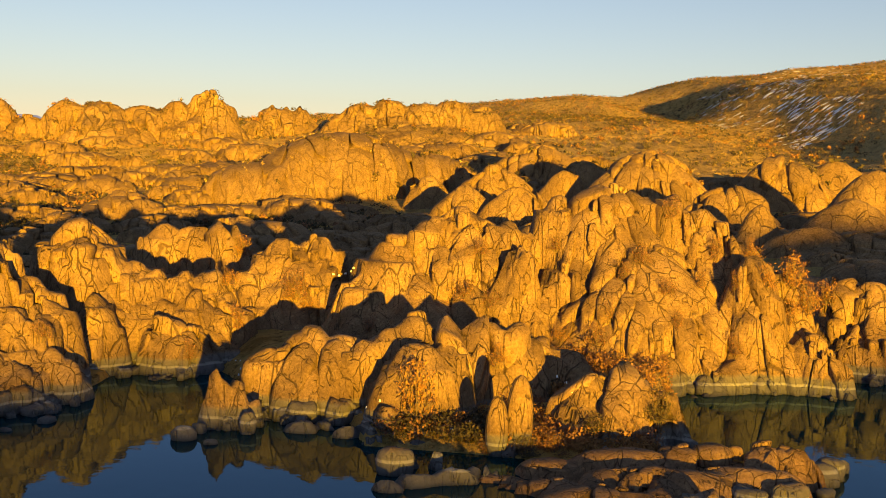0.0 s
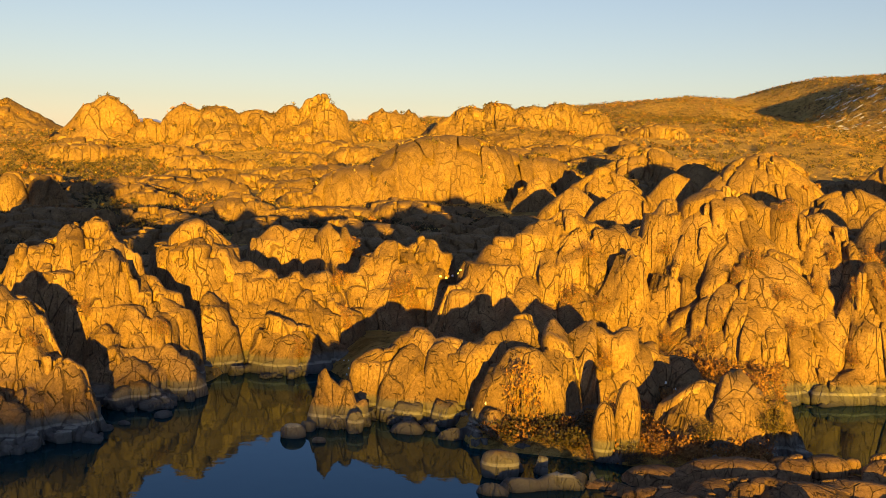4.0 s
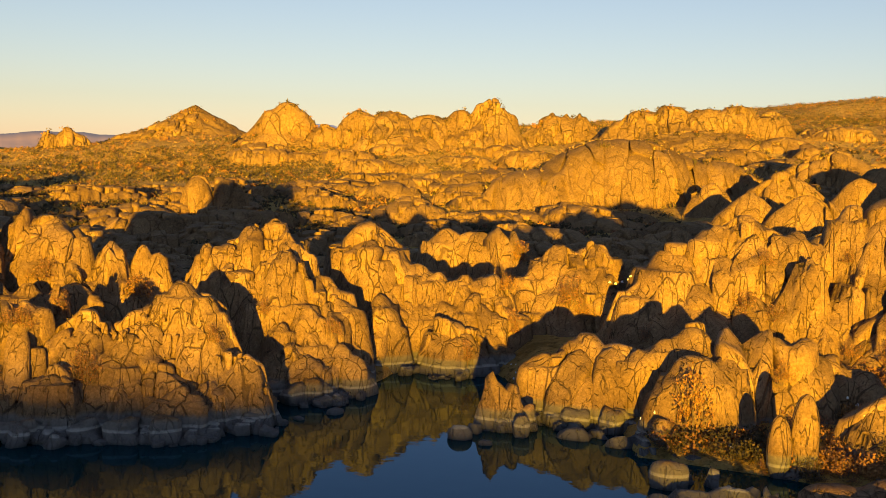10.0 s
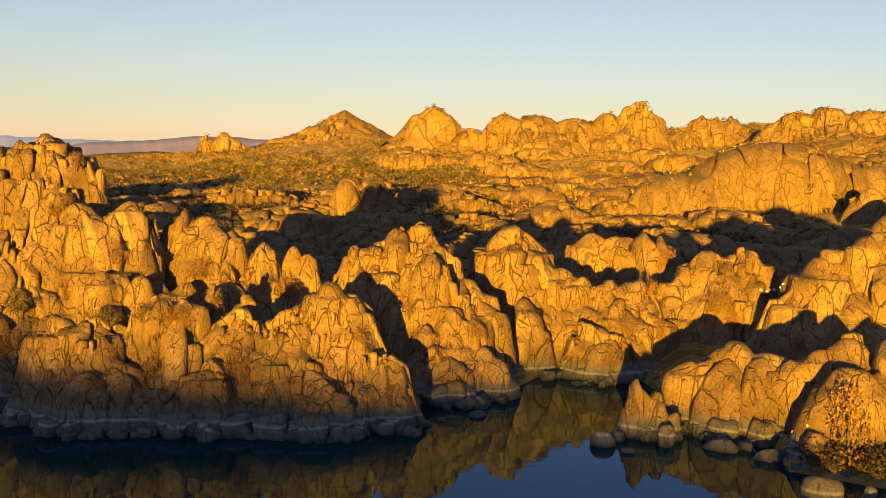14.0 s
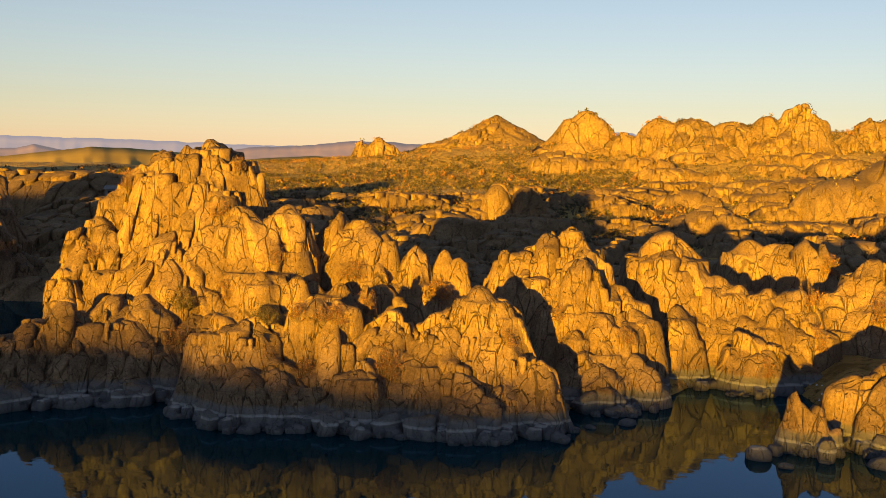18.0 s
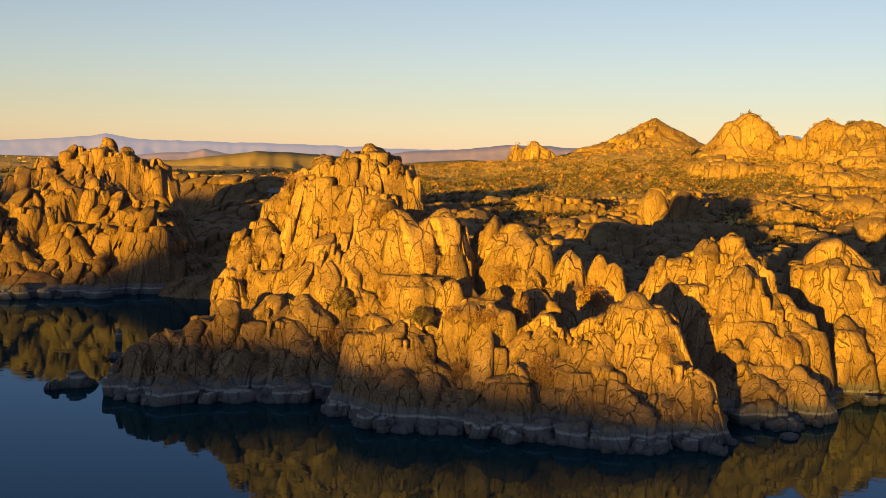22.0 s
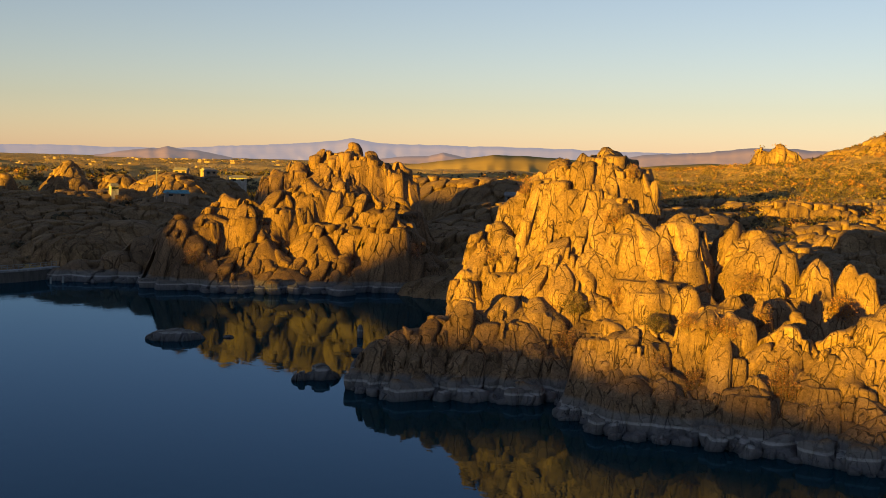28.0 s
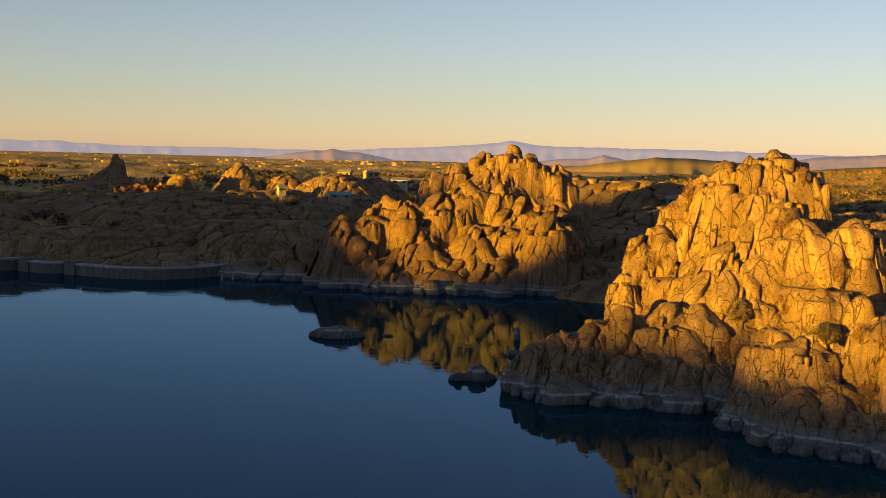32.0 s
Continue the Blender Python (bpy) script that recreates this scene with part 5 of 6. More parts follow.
def mountain_range(label, d, crest, mat, deep=500, seed=1, rough=0.08):
    """A range seen far off: crest holds bearing and elevation angle from one end to the other."""
    az = np.arange(crest[0][0], crest[-1][0] + 0.01, 0.12 if crest[0][0] < crest[-1][0] else -0.12)
    el = np.interp(az, [c[0] for c in crest], [c[1] for c in crest])
    el = el + rough * vnoise(az * 1.3 + seed * 9, seed, 0.5) + 0.5 * rough * vnoise(az * 4 + seed * 9, seed, 1.5)
    V, F = [], []
    rows = 7
    for k, (a, e) in enumerate(zip(az, el)):
        top = H + d * math.tan(radians(e))
        for r in range(rows):
            f = r / (rows - 1)
            wob = float(vnoise(a * 2.2 + r * 3.1, r * 1.7, seed)) * deep * 0.12 * (1 - f)
            x, y, _ = at(a, d - deep * (1 - f) + wob)
            V.append((x, y, -5 + (top + 5) * f ** 1.3))
        x, y, _ = at(a, d + deep * 0.4)
        V.append((x, y, -5))
    m = rows + 1
    for k in range(len(az) - 1):
        for r in range(rows):
            F.append((k * m + r, k * m + m + r, k * m + m + r + 1, k * m + r + 1))
    tagged(new("mountain_range", mesh("mountain_range", V, F, mat)), label, "mountains")


mountain_range("long mountain range on the horizon, blue-grey haze in its colour", 4700, [(28, 0.75), (41, 0.6), (47, 0.72), (50, 0.76), (54.8, 0.72), (56, 0.85), (57.1, 1.05), (58, 0.85), (60, 0.65), (63, 0.44), (67, 0.25), (72, 0.22), (77, 0.2), (81, 0.33), (96, 0.36)], BLUE_HAZE_RANGE, 700, 3, 0.05)
mountain_range("distant hills across the plain, rose haze in their colour", 4000, [(29, 0.5), (32.2, 0.85), (33.3, 0.95), (35.5, 0.98), (36.5, 0.95), (38, 0.72), (41.5, 0.45), (45, 0.1)], ROSE_HAZE_RANGE, 600, 4, 0.05)
mountain_range("low dark buttes on the plain", 3600, [(63.5, -0.2), (65.2, 0.12), (66.2, 0.2), (66.8, 0.36), (67.3, 0.2), (68.6, 0.12), (70.5, -0.2)], ROSE_HAZE_RANGE, 350, 5, 0.04)
mountain_range("small cone on the plain, rosy haze in its colour", 3400, [(49.3, -0.1), (51, 0.12), (52.2, 0.36), (53, 0.15), (54.5, 0.1), (56.5, -0.15)], ROSE_HAZE_RANGE, 350, 6, 0.03)
mountain_range("peak showing between the skyline rocks, purple haze in its colour", 4300, [(19.8, 1.2), (21, 1.75), (21.8, 1.8), (22.6, 1.5), (23.5, 1.0)], BLUE_HAZE_RANGE, 500, 7, 0.03)
STRAW = haze_material("straw_grass_hill", (0.42, 0.31, 0.115))
mountain_range("smooth straw-coloured grass hill behind the channel", 1500, [(41, -0.4), (44, 0.05), (47, 0.25), (49.5, 0.3), (51, 0.1), (53, -0.2), (56, -0.6)], STRAW, 500, 8, 0.02)
mountain_range("low straw-coloured rise before the plain", 1300, [(31, -0.4), (35, 0.0), (38, 0.12), (40.5, -0.05), (43, -0.3)], STRAW, 350, 9, 0.02)

# rock knobs and houses behind the dam
outcrop("lit granite knob above the trees", [lobe(71.7, 500, -0.5, 8, 8, 2.2, z0=4), lobe(71.8, 500, -1.0, 14, 12, 2, z0=4), lobe(74.8, 480, -1.2, 6, 7, 2, z0=4), lobe(69.2, 500, -1.2, 15, 10, 2, z0=4)], cell=2.6, follow=0.75, mat=ROCK_MID, depth=6)
outcrop("dark lone rock tower on a mound", [lobe(78.0, 560, -0.2, 3.6, 4, 3, z0=4), lobe(77.75, 561, -0.45, 3.0, 4, 3, z0=4), lobe(78.3, 560, -0.95, 12, 12, 1.8, z0=2), lobe(78.2, 560, -1.5, 40, 26, 1.6, z0=2)], cell=2.4, follow=0.6, mat=ROCK_MID, depth=6)
outcrop("bouldery rise with houses", [lobe(66.6, 480, -1.0, 22, 20, 1.8, z0=4), lobe(64.6, 500, -1.2, 20, 20, 1.8, z0=4), lobe(66.0, 450, -2.1, 24, 16, 1.8, z0=4), lobe(69.6, 470, -1.9, 20, 16, 1.8, z0=4)], cell=2.8, follow=0.75, mat=ROCK_MID, depth=6, thin=0.3)
outcrop("split granite shelves behind the channel", [lobe(48.8, 360, -2.2, 30, 24, 2.2, z0=0), lobe(51.5, 340, -3.2, 20, 20, 2.2, z0=0), lobe(50, 420, -0.9, 40, 26, 2, z0=0), lobe(53.5, 460, -0.9, 40, 24, 2, z0=0)], cell=4.2, follow=0.85, mat=ROCK_MID, depth=7)
outcrop("shaded granite slabs above the dam", [lobe(76, 320, -4.3, 26, 16, 2.2, z0=0), lobe(72.5, 330, -3.6, 24, 20, 2.2, z0=0), lobe(80.5, 330, -4.0, 26, 18, 2.2, z0=0), lobe(74.5, 400, -2.2, 50, 34, 2.2, z0=0), lobe(81.5, 420, -2.3, 45, 34, 2.2, z0=0), lobe(85, 350, -3.6, 26, 20, z0=0), lobe(75.5, 306, -5.0, 30, 16, 1.5, z0=0, q=0.7), lobe(79.5, 310, -4.9, 26, 16, 1.5, z0=0, q=0.7), lobe(83.5, 325, -4.5, 26, 16, 1.5, z0=0, q=0.7)], cell=2.8, follow=0.9, mat=ROCK_MID, depth=7, jitter=0.42)


def plaster(name, col):
    return concrete_material(name, col)


WALLS = [plaster("white_stucco", (0.42, 0.40, 0.36)), plaster("tan_stucco", (0.28, 0.21, 0.15))]
ROOFS = [plaster("grey_roof", (0.2, 0.2, 0.2)), plaster("blue_metal_roof", (0.12, 0.3, 0.36))]
GLASS, _nt, _b = material("dark_window")
_b.inputs["Base Color"].default_value, _b.inputs["Roughness"].default_value = (0.02, 0.025, 0.03, 1), 0.08


def block(name, x0, x1, y0, y1, z0, z1, mat, parent, label=""):
    V = [(x, y, z) for z in (z0, z1) for x, y in ((x0, y0), (x1, y0), (x1, y1), (x0, y1))]
    F = [(3, 2, 1, 0), (4, 5, 6, 7)] + [(i, (i + 1) % 4, 4 + (i + 1) % 4, 4 + i) for i in range(4)]
    return part(name, mesh(name, V, F, mat, smooth=False), parent, label)


def house(label, az, d, z, w, dp, h, wall, roof, turn=0):
    root = tagged(new("house"), label, "house", "houses behind the dam")
    x, y, _ = at(az, d)
    root.matrix_world = pose(x, y, z, 0, 0, az + turn)
    block("wall", -w / 2, w / 2, -dp / 2, dp / 2, -6, h, wall, root)
    V = [(-w / 2 - 0.5, -dp / 2 - 0.5, h), (w / 2 + 0.5, -dp / 2 - 0.5, h), (w / 2 + 0.5, dp / 2 + 0.5, h), (-w / 2 - 0.5, dp / 2 + 0.5, h), (-w / 2, 0, h + 1.3), (w / 2, 0, h + 1.3)]
    part("roof", mesh("roof", V, [(0, 1, 5, 4), (2, 3, 4, 5), (1, 2, 5), (3, 0, 4), (3, 2, 1, 0)], roof, smooth=False), root)
    n = max(2, int(w / 4))
    for k in range(n):
        cx = -w / 2 + (k + 0.5) * w / n
        block("window", cx - 0.7, cx + 0.7, -dp / 2 - 0.05, -dp / 2 + 0.1, h * 0.35, h * 0.8, GLASS, root)
    block("door", -w / 2 + 0.4, -w / 2 + 1.4, -dp / 2 - 0.04, -dp / 2 + 0.1, 0, 2.1, ROOFS[0], root)


def seat(az, d, el):
    return H + d * math.tan(radians(el))


house("white flat house on the rise, lit by the sun", 63.2, 520, seat(63.2, 520, -1.5), 8, 6, 2.2, WALLS[0], ROOFS[0], 10)
house("tan house on top of the rise", 66.1, 505, seat(66.1, 505, -1.15), 6, 5, 2.0, WALLS[1], ROOFS[0], -15)
house("small white shed below the knob", 69.5, 455, seat(69.5, 455, -2.05), 3, 3, 1.8, WALLS[0], ROOFS[0], 20)
house("low house with a blue metal roof", 66.35, 428, seat(66.35, 428, -2.35), 9, 5, 1.6, WALLS[1], ROOFS[1], 5)
house("pale house on the ridge end", 64.7, 520, seat(64.7, 520, -1.15), 6, 5, 2.2, WALLS[1], ROOFS[0], 30)
house("dark cabin in the shaded valley", 48.3, 400, seat(48.3, 400, -2.2), 7, 5, 2.4, ROOFS[0], ROOFS[0], 0)


def power_pole(az, d, z):
    root = tagged(new("utility_pole"), "weathered wooden utility pole with a crossarm", "utility pole")
    x, y, _ = at(az, d)
    root.matrix_world = pose(x, y, z, 0, 0, az)
    block("pole", -0.16, 0.16, -0.16, 0.16, -3, 12, STEEL, root)
    block("crossarm", -1.3, 1.3, -0.1, 0.1, 10.9, 11.15, STEEL, root)
    for k in (-1.1, 0, 1.1):
        block("insulator", k - 0.07, k + 0.07, -0.07, 0.07, 11.15, 11.45, WALLS[0], root)


power_pole(67.35, 440, seat(67.35, 440, -2.4))

# far town on the plain
rng = np.random.default_rng(91)
V, F = [], []
for k in range(110):
    az, d = rng.uniform(60, 90), rng.uniform(1400, 3300)
    x, y, _ = at(az, d)
    z = float(ground_z(np.array([x]), np.array([y]))[0])
    w, dp, h = rng.uniform(6, 22), rng.uniform(6, 14), rng.uniform(2.2, 3.6)
    o = len(V)
    V += [(x + sx * w / 2, y + sy * dp / 2, z + zz) for zz in (-2, h) for sx, sy in ((-1, -1), (1, -1), (1, 1), (-1, 1))]
    F += [(o + 4, o + 5, o + 6, o + 7)] + [(o + i, o + (i + 1) % 4, o + 4 + (i + 1) % 4, o + 4 + i) for i in range(4)]
tagged(new("far_town", mesh("far_town", V, F, plaster("far_walls", (0.2, 0.15, 0.13)), smooth=False)), "scattered pale buildings of a far town on the plain", "town", kind="stuff")

# ---- plants ----


def leaf_material(name, a, b):
    m, nt, p = material(name)
    L = nt.links.new
    geo = add(nt, "ShaderNodeNewGeometry")
    rnd = ramp(nt, geo.outputs["Random Per Island"], [(0.0, a), (1.0, b)])
    L(rnd, p.inputs["Base Color"])
    p.inputs["Roughness"].default_value = 0.8
    p.inputs["Specular IOR Level"].default_value = 0.15
    return m


DRY = leaf_material("dry_leaves", (0.10, 0.05, 0.03), (0.26, 0.14, 0.08))
OLIVE = leaf_material("olive_leaves", (0.035, 0.033, 0.02), (0.09, 0.07, 0.04))
RUST = leaf_material("rust_leaves", (0.15, 0.075, 0.03), (0.30, 0.16, 0.06))
STRAW_LEAF = leaf_material("straw_grass", (0.20, 0.135, 0.05), (0.36, 0.26, 0.10))
BARK = concrete_material("grey_bark", (0.16, 0.115, 0.08))


def leaves(rng, centres, spread, count, size):
    """Small folded leaf sprays round the given centres."""
    c = centres[rng.integers(0, len(centres), count)]
    p = c + rng.normal(0, 1, (count, 3)) * spread * np.array([1, 1, 0.75])
    u, v = rng.normal(0, 1, (count, 3)), rng.normal(0, 1, (count, 3))
    u /= np.linalg.norm(u, axis=1)[:, None]
    v -= u * (u * v).sum(1)[:, None]
    v /= np.linalg.norm(v, axis=1)[:, None]
    s = size * rng.uniform(0.6, 1.5, (count, 1))
    V = np.stack([p - u * s, p - v * s * 0.5, p + u * s, p + v * s * 0.5], 1).reshape(-1, 3)
    F = [(4 * k, 4 * k + 1, 4 * k + 2, 4 * k + 3) for k in range(count)]
    return V, F


def limb(V, F, a, b, r0, r1, n=5):
    a, b = Vector(a), Vector(b)
    q = (b - a).to_track_quat("Z", "Y")
    o = len(V)
    for c, r in ((a, r0), (b, r1)):
        for k in range(n):
            V.append(tuple(c + q @ Vector((r * math.cos(k * math.tau / n), r * math.sin(k * math.tau / n), 0))))
    F += [(o + k, o + (k + 1) % n, o + n + (k + 1) % n, o + n + k) for k in range(n)]


def shrub_meshes(seed, mat, dense):
    """A one-metre shrub: bare stems that fork, and a loose crown."""
    rng = np.random.default_rng(seed)
    V, F, tips = [], [], []
    for k in range(11):
        a = k * math.tau / 11 + rng.uniform(-0.3, 0.3)
        out = rng.uniform(0.1, 0.46)
        mid = (out * 0.6 * math.cos(a), out * 0.6 * math.sin(a), rng.uniform(0.12, 0.3))
        limb(V, F, (0.04 * math.cos(a), 0.04 * math.sin(a), -0.08), mid, 0.014, 0.009)
        for j in range(6):
            b = a + rng.uniform(-0.9, 0.9)
            r = out * rng.uniform(0.6, 1.25)
            tip = (r * math.cos(b), r * math.sin(b), rng.uniform(0.2, 0.95) * math.sqrt(max(0.1, 1 - (r / 0.6) ** 2)))
            limb(V, F, mid, tip, 0.008, 0.003, 4)
            tips.append(tip)
            tips.append(tuple(0.6 * t + 0.4 * m for t, m in zip(tip, mid)))
    lv, lf = leaves(rng, np.array(tips), 0.06, dense, 0.026)
    return mesh("trunk", V, F, BARK), mesh("crown", lv.tolist(), lf, mat, smooth=False)


SHRUBS = {"dry": [shrub_meshes(60 + k, DRY, 800) for k in range(3)], "olive": [shrub_meshes(70 + k, OLIVE, 1100) for k in range(3)], "rust": [shrub_meshes(80 + k, RUST, 950) for k in range(3)]}
SAYS = {"dry": "bare brown winter shrub growing between granite blocks", "olive": "dark olive evergreen shrub among the rocks", "rust": "rust-leaved scrub oak lit by low sun"}


def shrub(kind, x, y, z, high, wide, k):
    root = tagged(new("shrub"), SAYS[kind], "shrub", "shrubs among the rocks")
    x, y, z = resting(x, y, z + 0.3 * high)
    root.matrix_world = pose(x, y, z - 0.25 * high, 0, 0, k * 47) @ Matrix.Diagonal((wide, wide, high, 1))
    stems, crown = SHRUBS[kind][k % 3]
    part("trunk", stems, root)
    part("crown", crown, root)


def scrub(label, az0, az1, d0, d1, count, size, mat, seed, keep=0.0, each=26, leaf=1.0):
    """Low brush on the open ground, too many to count."""
    rng = np.random.default_rng(seed)
    az, d = rng.uniform(az0, az1, count), np.sqrt(rng.uniform(d0 ** 2, d1 ** 2, count))
    x, y = -d * np.sin(np.radians(az)), d * np.cos(np.radians(az))
    ok = vnoise(x / 45, y / 45, 5.5) + 0.5 * vnoise(x / 14, y / 14, 2.5) > keep
    x, y = x[ok], y[ok]
    z = ground_z(x, y)
    if 380 <= d0 < 700:  # it also grows on the hills' rock
        z = np.max([z] + [c(x, y) for c in CORES[len(SHORE_CORES):]], axis=0)
    ok = z > 0.8
    x, y, z = x[ok], y[ok], z[ok]
    V, F, o = [], [], 0
    r = size * rng.uniform(0.5, 1.5, len(x))
    c = np.stack([x, y, z + 0.45 * r], -1)
    dirs = rng.normal(0, 1, (len(x), each, 3))
    dirs /= np.linalg.norm(dirs, axis=2)[..., None]
    p = c[:, None, :] + dirs * r[:, None, None] * np.array([1, 1, 0.75]) * rng.uniform(0.55, 1.0, (len(x), each, 1))
    u = rng.normal(0, 1, p.shape)
    u /= np.linalg.norm(u, axis=2)[..., None]
    v = np.cross(u, dirs)
    v /= np.linalg.norm(v, axis=2)[..., None] + 1e-9
    s = (leaf * r[:, None] * rng.uniform(0.2, 0.42, (len(x), each)))[..., None]
    P = np.stack([p - u * s, p - v * s * 0.7, p + u * s, p + v * s * 0.7], 2).reshape(-1, 3)
    n = len(P) // 4
    me = mesh("scrub", P.tolist(), np.arange(n * 4).reshape(n, 4).tolist(), mat, smooth=False)
    tagged(new("scrub", me), label, "scrub", kind="stuff")


scrub("olive brush over the shaded valley floor", -28, 50, 190, 420, 2600, 1.5, OLIVE, 11)
scrub("dry brown brush over the valley floor", -28, 50, 190, 420, 1600, 1.2, DRY, 12)
scrub("olive brush dotted over the hills", -28, 46, 420, 960, 11000, 1.5, OLIVE, 13, -0.3, 12)
scrub("dark juniper dotted over the long hill", -28, 20, 760, 1450, 15000, 1.3, OLIVE, 14, -0.9, 9)
scrub("dense dark brush across the shaded valley", 20, 50, 300, 760, 5200, 1.5, OLIVE, 42, -0.7, 11)
scrub("golden brush on the open flat", 18, 50, 420, 1000, 4200, 1.3, RUST, 43, -0.5, 9)
scrub("straw-coloured grass over the valley and the hills", -28, 46, 380, 960, 9000, 1.0, STRAW_LEAF, 41, -0.6, 8)
scrub("tawny grass clumps over the long hill", -28, 20, 700, 1450, 12000, 1.1, RUST, 19, -0.9, 8)
scrub("rust-coloured oak brush on the hills", -28, 40, 380, 800, 1400, 1.6, RUST, 15, 0.2)
scrub("brush and junipers behind the dam", 46, 92, 300, 900, 2600, 2.2, OLIVE, 16)
scrub("rusty cottonwood crowns behind the dam", 50, 92, 420, 900, 500, 2.0, RUST, 17, 0.3)
scrub("dark tree belts and roofs of the far plain", 58, 92, 750, 2600, 2600, 2.0, OLIVE, 31, -0.1, 8)
scrub("rusty bare trees of the far plain", 44, 92, 900, 2600, 1600, 1.6, DRY, 32, 0.1, 8)
scrub("gold cottonwoods at the edge of the shade", 75.5, 77.8, 470, 500, 46, 4.2, RUST, 33, -2)
scrub("dark brush in the clefts behind the dam", 68, 92, 296, 470, 900, 1.5, OLIVE, 34)
scrub("brush along the foot of the wall", -20, 3, 114, 168, 420, 1.2, DRY, 18, -0.3, 110, 0.34)
scrub("rusty brush at the foot of the wall", -20, 3, 114, 168, 320, 1.3, RUST, 35, -0.3, 110, 0.34)
scrub("dark brush at the foot of the headland", -5, 3, 113, 124, 150, 1.2, OLIVE, 44, -2, 110, 0.34)
scrub("golden winter brush round the standing stones", -13, -2, 111.5, 118, 170, 0.9, RUST, 45, -2, 110, 0.34)
scrub("dark brush filling the shaded valley", -26, 48, 195, 400, 3200, 1.4, OLIVE, 36, -0.2, 18)

# shrubs: place, height, width
for k, p in enumerate([(-2.4, 119.8, 0.1, 8.8, 5.7), (12.1, 103.4, 2.5, 2.9, 4.0), (46.1, 148.6, 13.3, 5.5, 4.3), (53.1, 158.0, 13.1, 6.9, 6.2), (55.4, 158.0, 8.9, 6.0, 6.3), (61.9, 167.6, 8.5, 5.3, 5.6), (-16.9, 135.0, 10.6, 3.2, 3.8), (8.3, 143.9, 2.8, 3.0, 3.2), (17.3, 148.4, 6.3, 2.7, 3.3), (88.0, 219.1, 12.3, 6.3, 5.8), (44.5, 150.0, 18.4, 3.7, 3.4), (-103.3, 180.9, 12.0, 6.2, 7.1), (-75.8, 125.1, 12.0, 3.9, 4.6), (-41.9, 220.8, 10.0, 4.7, 5.6), (-32.8, 164.0, 11.0, 3.5, 3.6), (-75.5, 125.2, 11.5, 4.4, 5.5), (-105.2, 183.8, 12.9, 5.6, 6.6), (-131.0, 102.8, 13.6, 3.5, 4.1)]):
    shrub("rust", *p, k)
for k, p in enumerate([(-4.6, 119.4, 0.0, 3.6, 3.8), (5.3, 107.2, 1.3, 2.6, 2.8), (19.7, 106.2, 3.6, 3.0, 3.4), (3.4, 147.4, 10.9, 4.4, 6.4), (7.4, 147.6, 10.2, 3.1, 4.6), (5.8, 152.8, 16.3, 3.6, 3.3), (16.9, 152.8, 18.2, 2.5, 3.8), (24.4, 149.4, 8.6, 3.6, 3.3), (22.6, 148.6, 5.0, 5.0, 4.7), (26.9, 152.3, 14.4, 3.7, 3.4), (29.2, 152.2, 16.7, 4.1, 4.3), (33.8, 154.8, 22.2, 5.2, 3.4), (39.5, 151.9, 16.8, 5.1, 3.9), (41.9, 148.4, 13.2, 3.7, 2.9), (51.0, 154.5, 7.6, 4.9, 4.6), (41.7, 146.3, 4.7, 3.6, 3.8), (33.7, 146.7, 8.4, 3.6, 2.8), (-22.8, 164.1, 8.1, 4.4, 5.2)]):
    shrub("dry", *p, k)
for k, p in enumerate([(-30.4, 157.7, 4.2, 4.8, 4.0), (-9.7, 148.2, 6.4, 3.6, 3.3), (32.3, 148.6, 13.0, 3.6, 3.3), (37.8, 151.7, 13.5, 3.7, 2.9), (-95.6, 112.8, 16.1, 3.9, 4.6), (-96.4, 104.9, 13.5, 2.4, 2.7), (-84.2, 104.8, 10.6, 2.8, 3.4), (-71.9, 106.7, 4.4, 4.3, 4.5), (-47.3, 124.0, 8.2, 3.2, 2.9), (-63.6, 123.6, 7.0, 2.7, 3.0), (-53.4, 117.3, 11.3, 3.2, 2.4), (-86.1, 120.2, 14.1, 2.2, 3.2), (-110.8, 123.0, 28.9, 2.9, 3.1), (-86.6, 102.2, 4.8, 2.8, 3.4), (-80.9, 106.0, 9.6, 2.4, 3.3), (-35.9, 150.4, 1.0, 3.7, 2.9), (-22.7, 164.7, 9.0, 4.9, 6.2), (-95.6, 112.7, 15.9, 3.5, 4.6)]):
    shrub("dry", *p, k)
for k, p in enumerate([(-95.3, 104.1, 12.4, 2.5, 3.1), (-103.8, 111.6, 22.0, 3.2, 4.2), (-97.9, 97.5, 6.3, 3.7, 4.3), (-80.7, 102.3, 3.8, 3.5, 4.1), (-71.3, 106.7, 3.9, 4.3, 4.9), (-86.7, 119.9, 13.9, 2.6, 4.6), (-119.8, 109.0, 25.7, 2.9, 3.0), (-211.4, 155.9, 5.1, 4.7, 5.7), (-118.1, 101.7, 16.2, 3.2, 3.9), (-79.4, 106.8, 9.2, 3.2, 3.7), (-79.6, 113.9, 10.7, 2.9, 3.9), (-241.7, 110.0, 4.1, 4.7, 4.9)]):
    shrub("dry", *p, k)
for k, p in enumerate([(9.1, 103.7, 2.0, 2.9, 4.0), (15.8, 103.7, 3.3, 4.2, 4.0), (23.5, 109.2, 3.2, 5.1, 4.3), (-107.0, 380.1, 18.7, 7.0, 9.7), (-69.1, 125.7, 14.7, 3.4, 3.6), (-98.8, 99.3, 10.6, 4.2, 4.8), (-258.6, 197.0, 11.1, 8.6, 8.0), (-329.9, 411.4, 16.2, 9.3, 11.4), (-91.0, 106.6, 9.6, 3.3, 4.4), (-262.2, 97.8, 7.7, 5.8, 6.1)]):
    shrub("olive", *p, k)


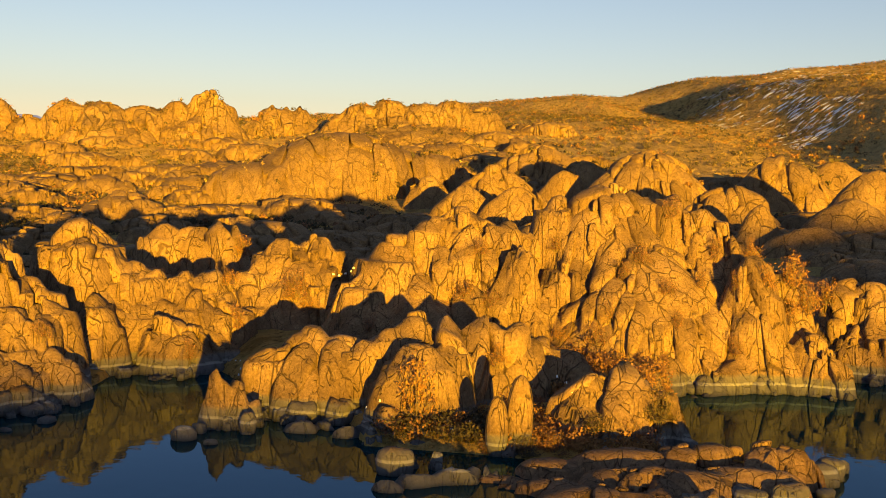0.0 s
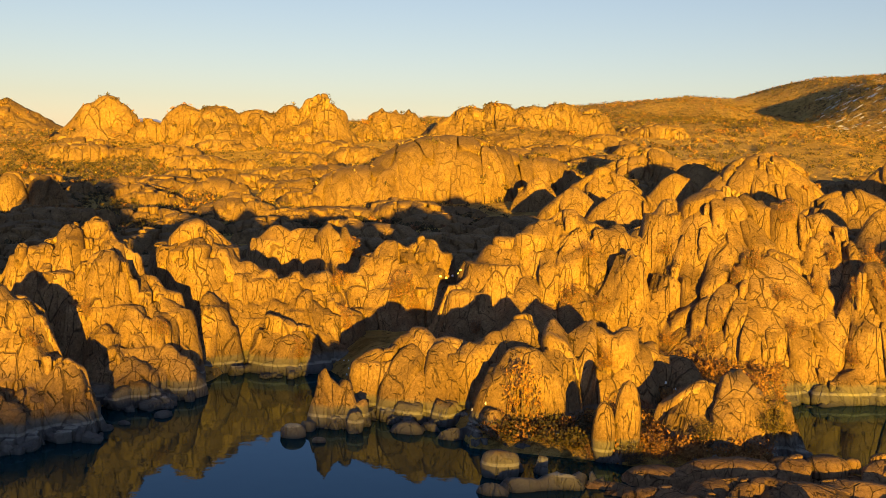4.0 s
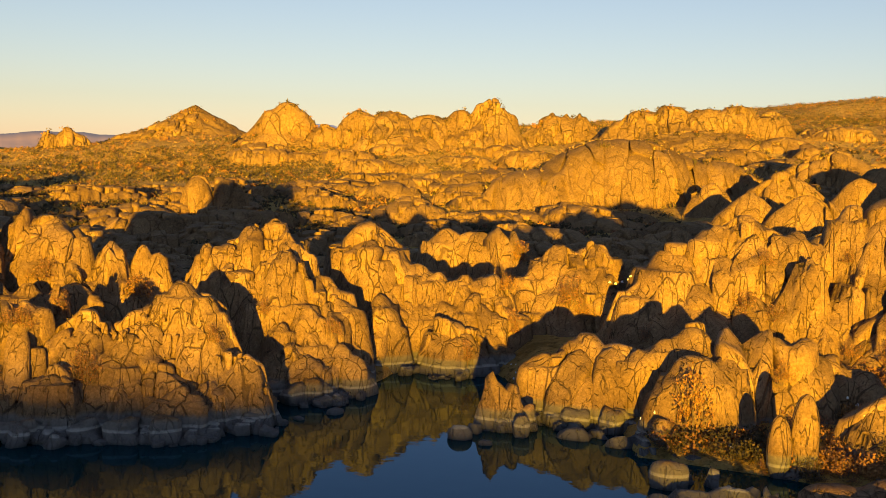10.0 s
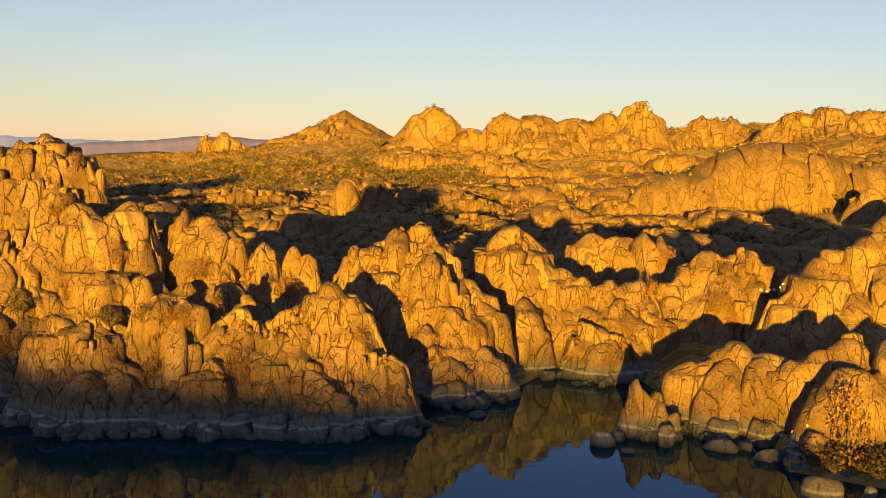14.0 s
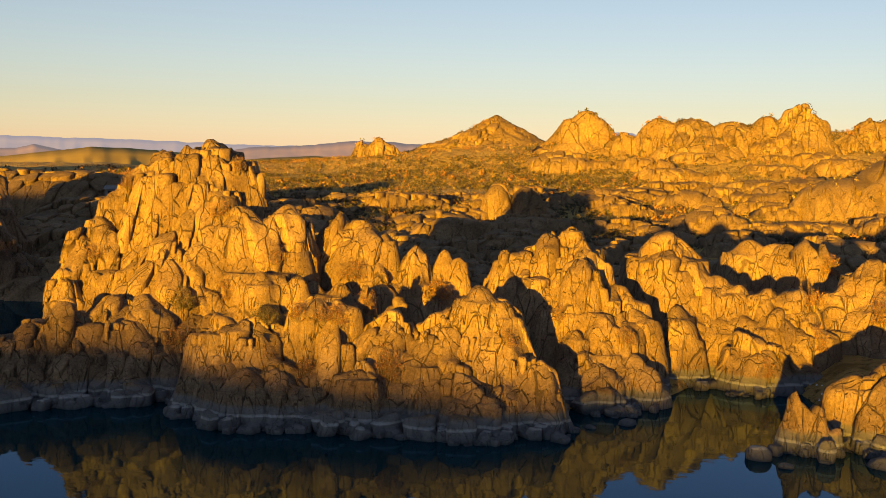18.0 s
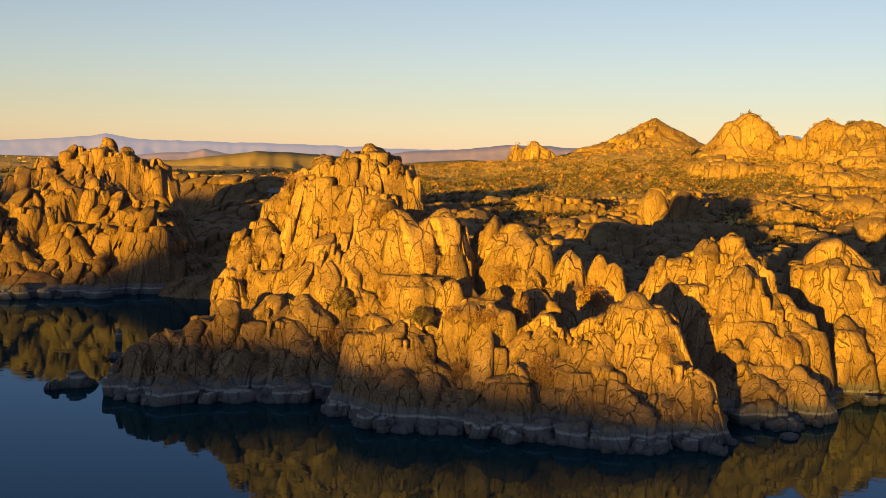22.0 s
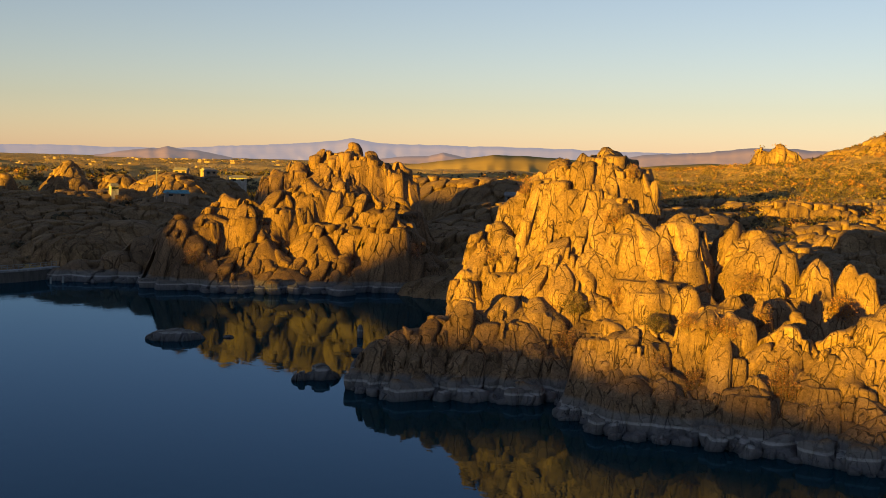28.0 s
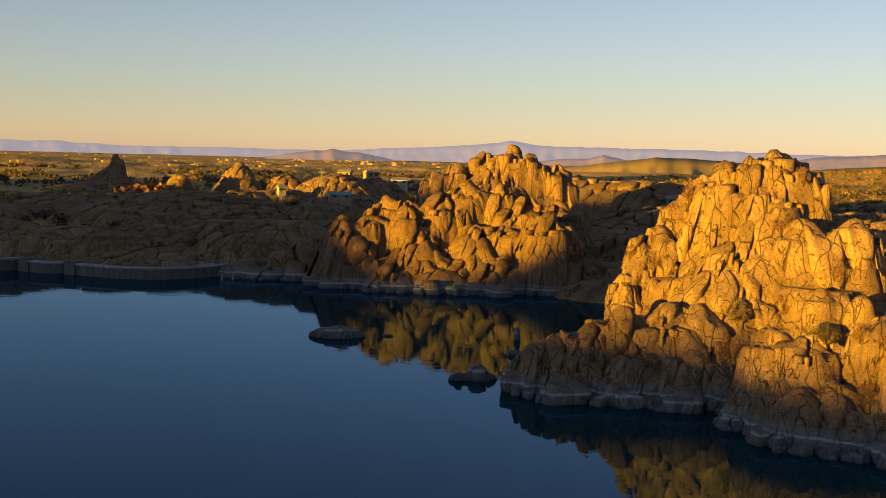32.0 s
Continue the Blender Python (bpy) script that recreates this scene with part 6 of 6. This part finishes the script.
# ---- old snow in the shade ----


def snow_material():
    m, nt, b = material("old_snow")
    L = nt.links.new
    pos = add(nt, "ShaderNodeNewGeometry").outputs["Position"]
    n = add(nt, "ShaderNodeTexNoise", Scale=2.0, Detail=6.0)
    L(pos, n.inputs["Vector"])
    L(ramp(nt, n.outputs[0], [(0.35, (0.62, 0.66, 0.72)), (0.6, (0.84, 0.86, 0.9))]), b.inputs["Base Color"])
    b.inputs["Roughness"].default_value = 0.7
    return m


SNOW = snow_material()


def snow_patch(x, y, z, r, k):
    rng = np.random.default_rng(300 + k)
    n = 14
    V = [(0, 0, 0.16)]
    for ring, h in ((0.6, 0.13), (1.0, -0.15)):
        for j in range(n):
            a = j * math.tau / n
            q = r * ring * (1 + 0.45 * float(vnoise(math.cos(a) * 1.6 + k * 3.7, math.sin(a) * 1.6, k)))
            V.append((q * 1.5 * math.cos(a), q * math.sin(a), h))
    F = [(0, 1 + j, 1 + (j + 1) % n) for j in range(n)] + [(1 + j, 1 + n + j, 1 + n + (j + 1) % n, 1 + (j + 1) % n) for j in range(n)]
    ob = new("snow_patch", mesh("snow_patch", V, F, SNOW))
    x, y, z = resting(x, y, z)
    ob.matrix_world = pose(x, y, z + 0.02, 0, 0, rng.uniform(0, 180))
    tagged(ob, "small patch of old snow lying among the rocks", "snow", "snow patches")


for k, p in enumerate([(-17.0, 176.6, 12.1, 0.3), (-13.5, 159.7, 14.7, 0.3), (-18.6, 169.4, 11.2, 0.2), (-17.4, 170.8, 11.8, 0.3), (-24.2, 127.7, 6.8, 0.2), (-24.2, 126.6, 5.3, 0.2), (15.0, 121.3, 5.7, 0.2), (15.6, 120.3, 5.2, 0.2), (14.1, 122.6, 6.7, 0.2), (-8.3, 123.9, 2.4, 0.2), (-6.7, 122.3, 2.1, 0.2), (1.9, 120.8, 0.7, 0.4), (4.0, 122.8, 1.2, 0.3), (1.3, 106.9, 0.7, 0.2), (4.5, 103.0, 1.5, 0.2), (98.1, 298.0, 18.7, 0.7), (99.5, 264.5, 14.8, 0.7), (98.3, 238.9, 14.8, 0.6), (81.8, 293.4, 16.1, 0.7), (84.4, 297.4, 17.5, 0.5), (86.0, 221.4, 12.3, 0.5), (27.2, 681.3, 49.0, 1.3), (-16.4, 181.9, 11.9, 0.4), (-13.2, 160.1, 15.2, 0.3), (-24.8, 127.8, 6.8, 0.2), (-24.0, 126.8, 6.1, 0.2)]):
    snow_patch(*p[:3], 0.6 * p[3], k)


def hill_snow(az0, az1, d0, d1, count, seed):
    """Thin snow lying between the bushes of the long hill."""
    rng = np.random.default_rng(seed)
    V, F = [], []
    while count:
        az, d = rng.uniform(az0, az1), rng.uniform(d0, d1)
        cx, cy, _ = at(az, d)
        if float(vnoise(np.array(cx / 60), np.array(cy / 60), 7.0)) < -0.1:
            count -= 1
            continue
        count -= 1
        n, r = 9, rng.uniform(0.6, 2.0)
        a = np.arange(n) * math.tau / n
        q = r * rng.uniform(0.5, 1.3, n)
        x, y = np.append(cx, cx + 2.0 * q * np.cos(a)), np.append(cy, cy + q * np.sin(a))
        z = ground_z(x, y) + np.append(0.5, np.full(n, 0.22))
        o = len(V)
        V += np.stack([x, y, z], -1).tolist()
        F += [(o, o + 1 + j, o + 1 + (j + 1) % n) for j in range(n)]
    tagged(new("hill_snow", mesh("hill_snow", V, F, SNOW)), "thin broken snow between bushes on the long hill", "snow", kind="stuff")


hill_snow(-26, -17.5, 720, 1000, 1100, 21)
hill_snow(-20.5, -13.5, 800, 1180, 450, 22)
hill_snow(-26, -10, 230, 330, 60, 23)
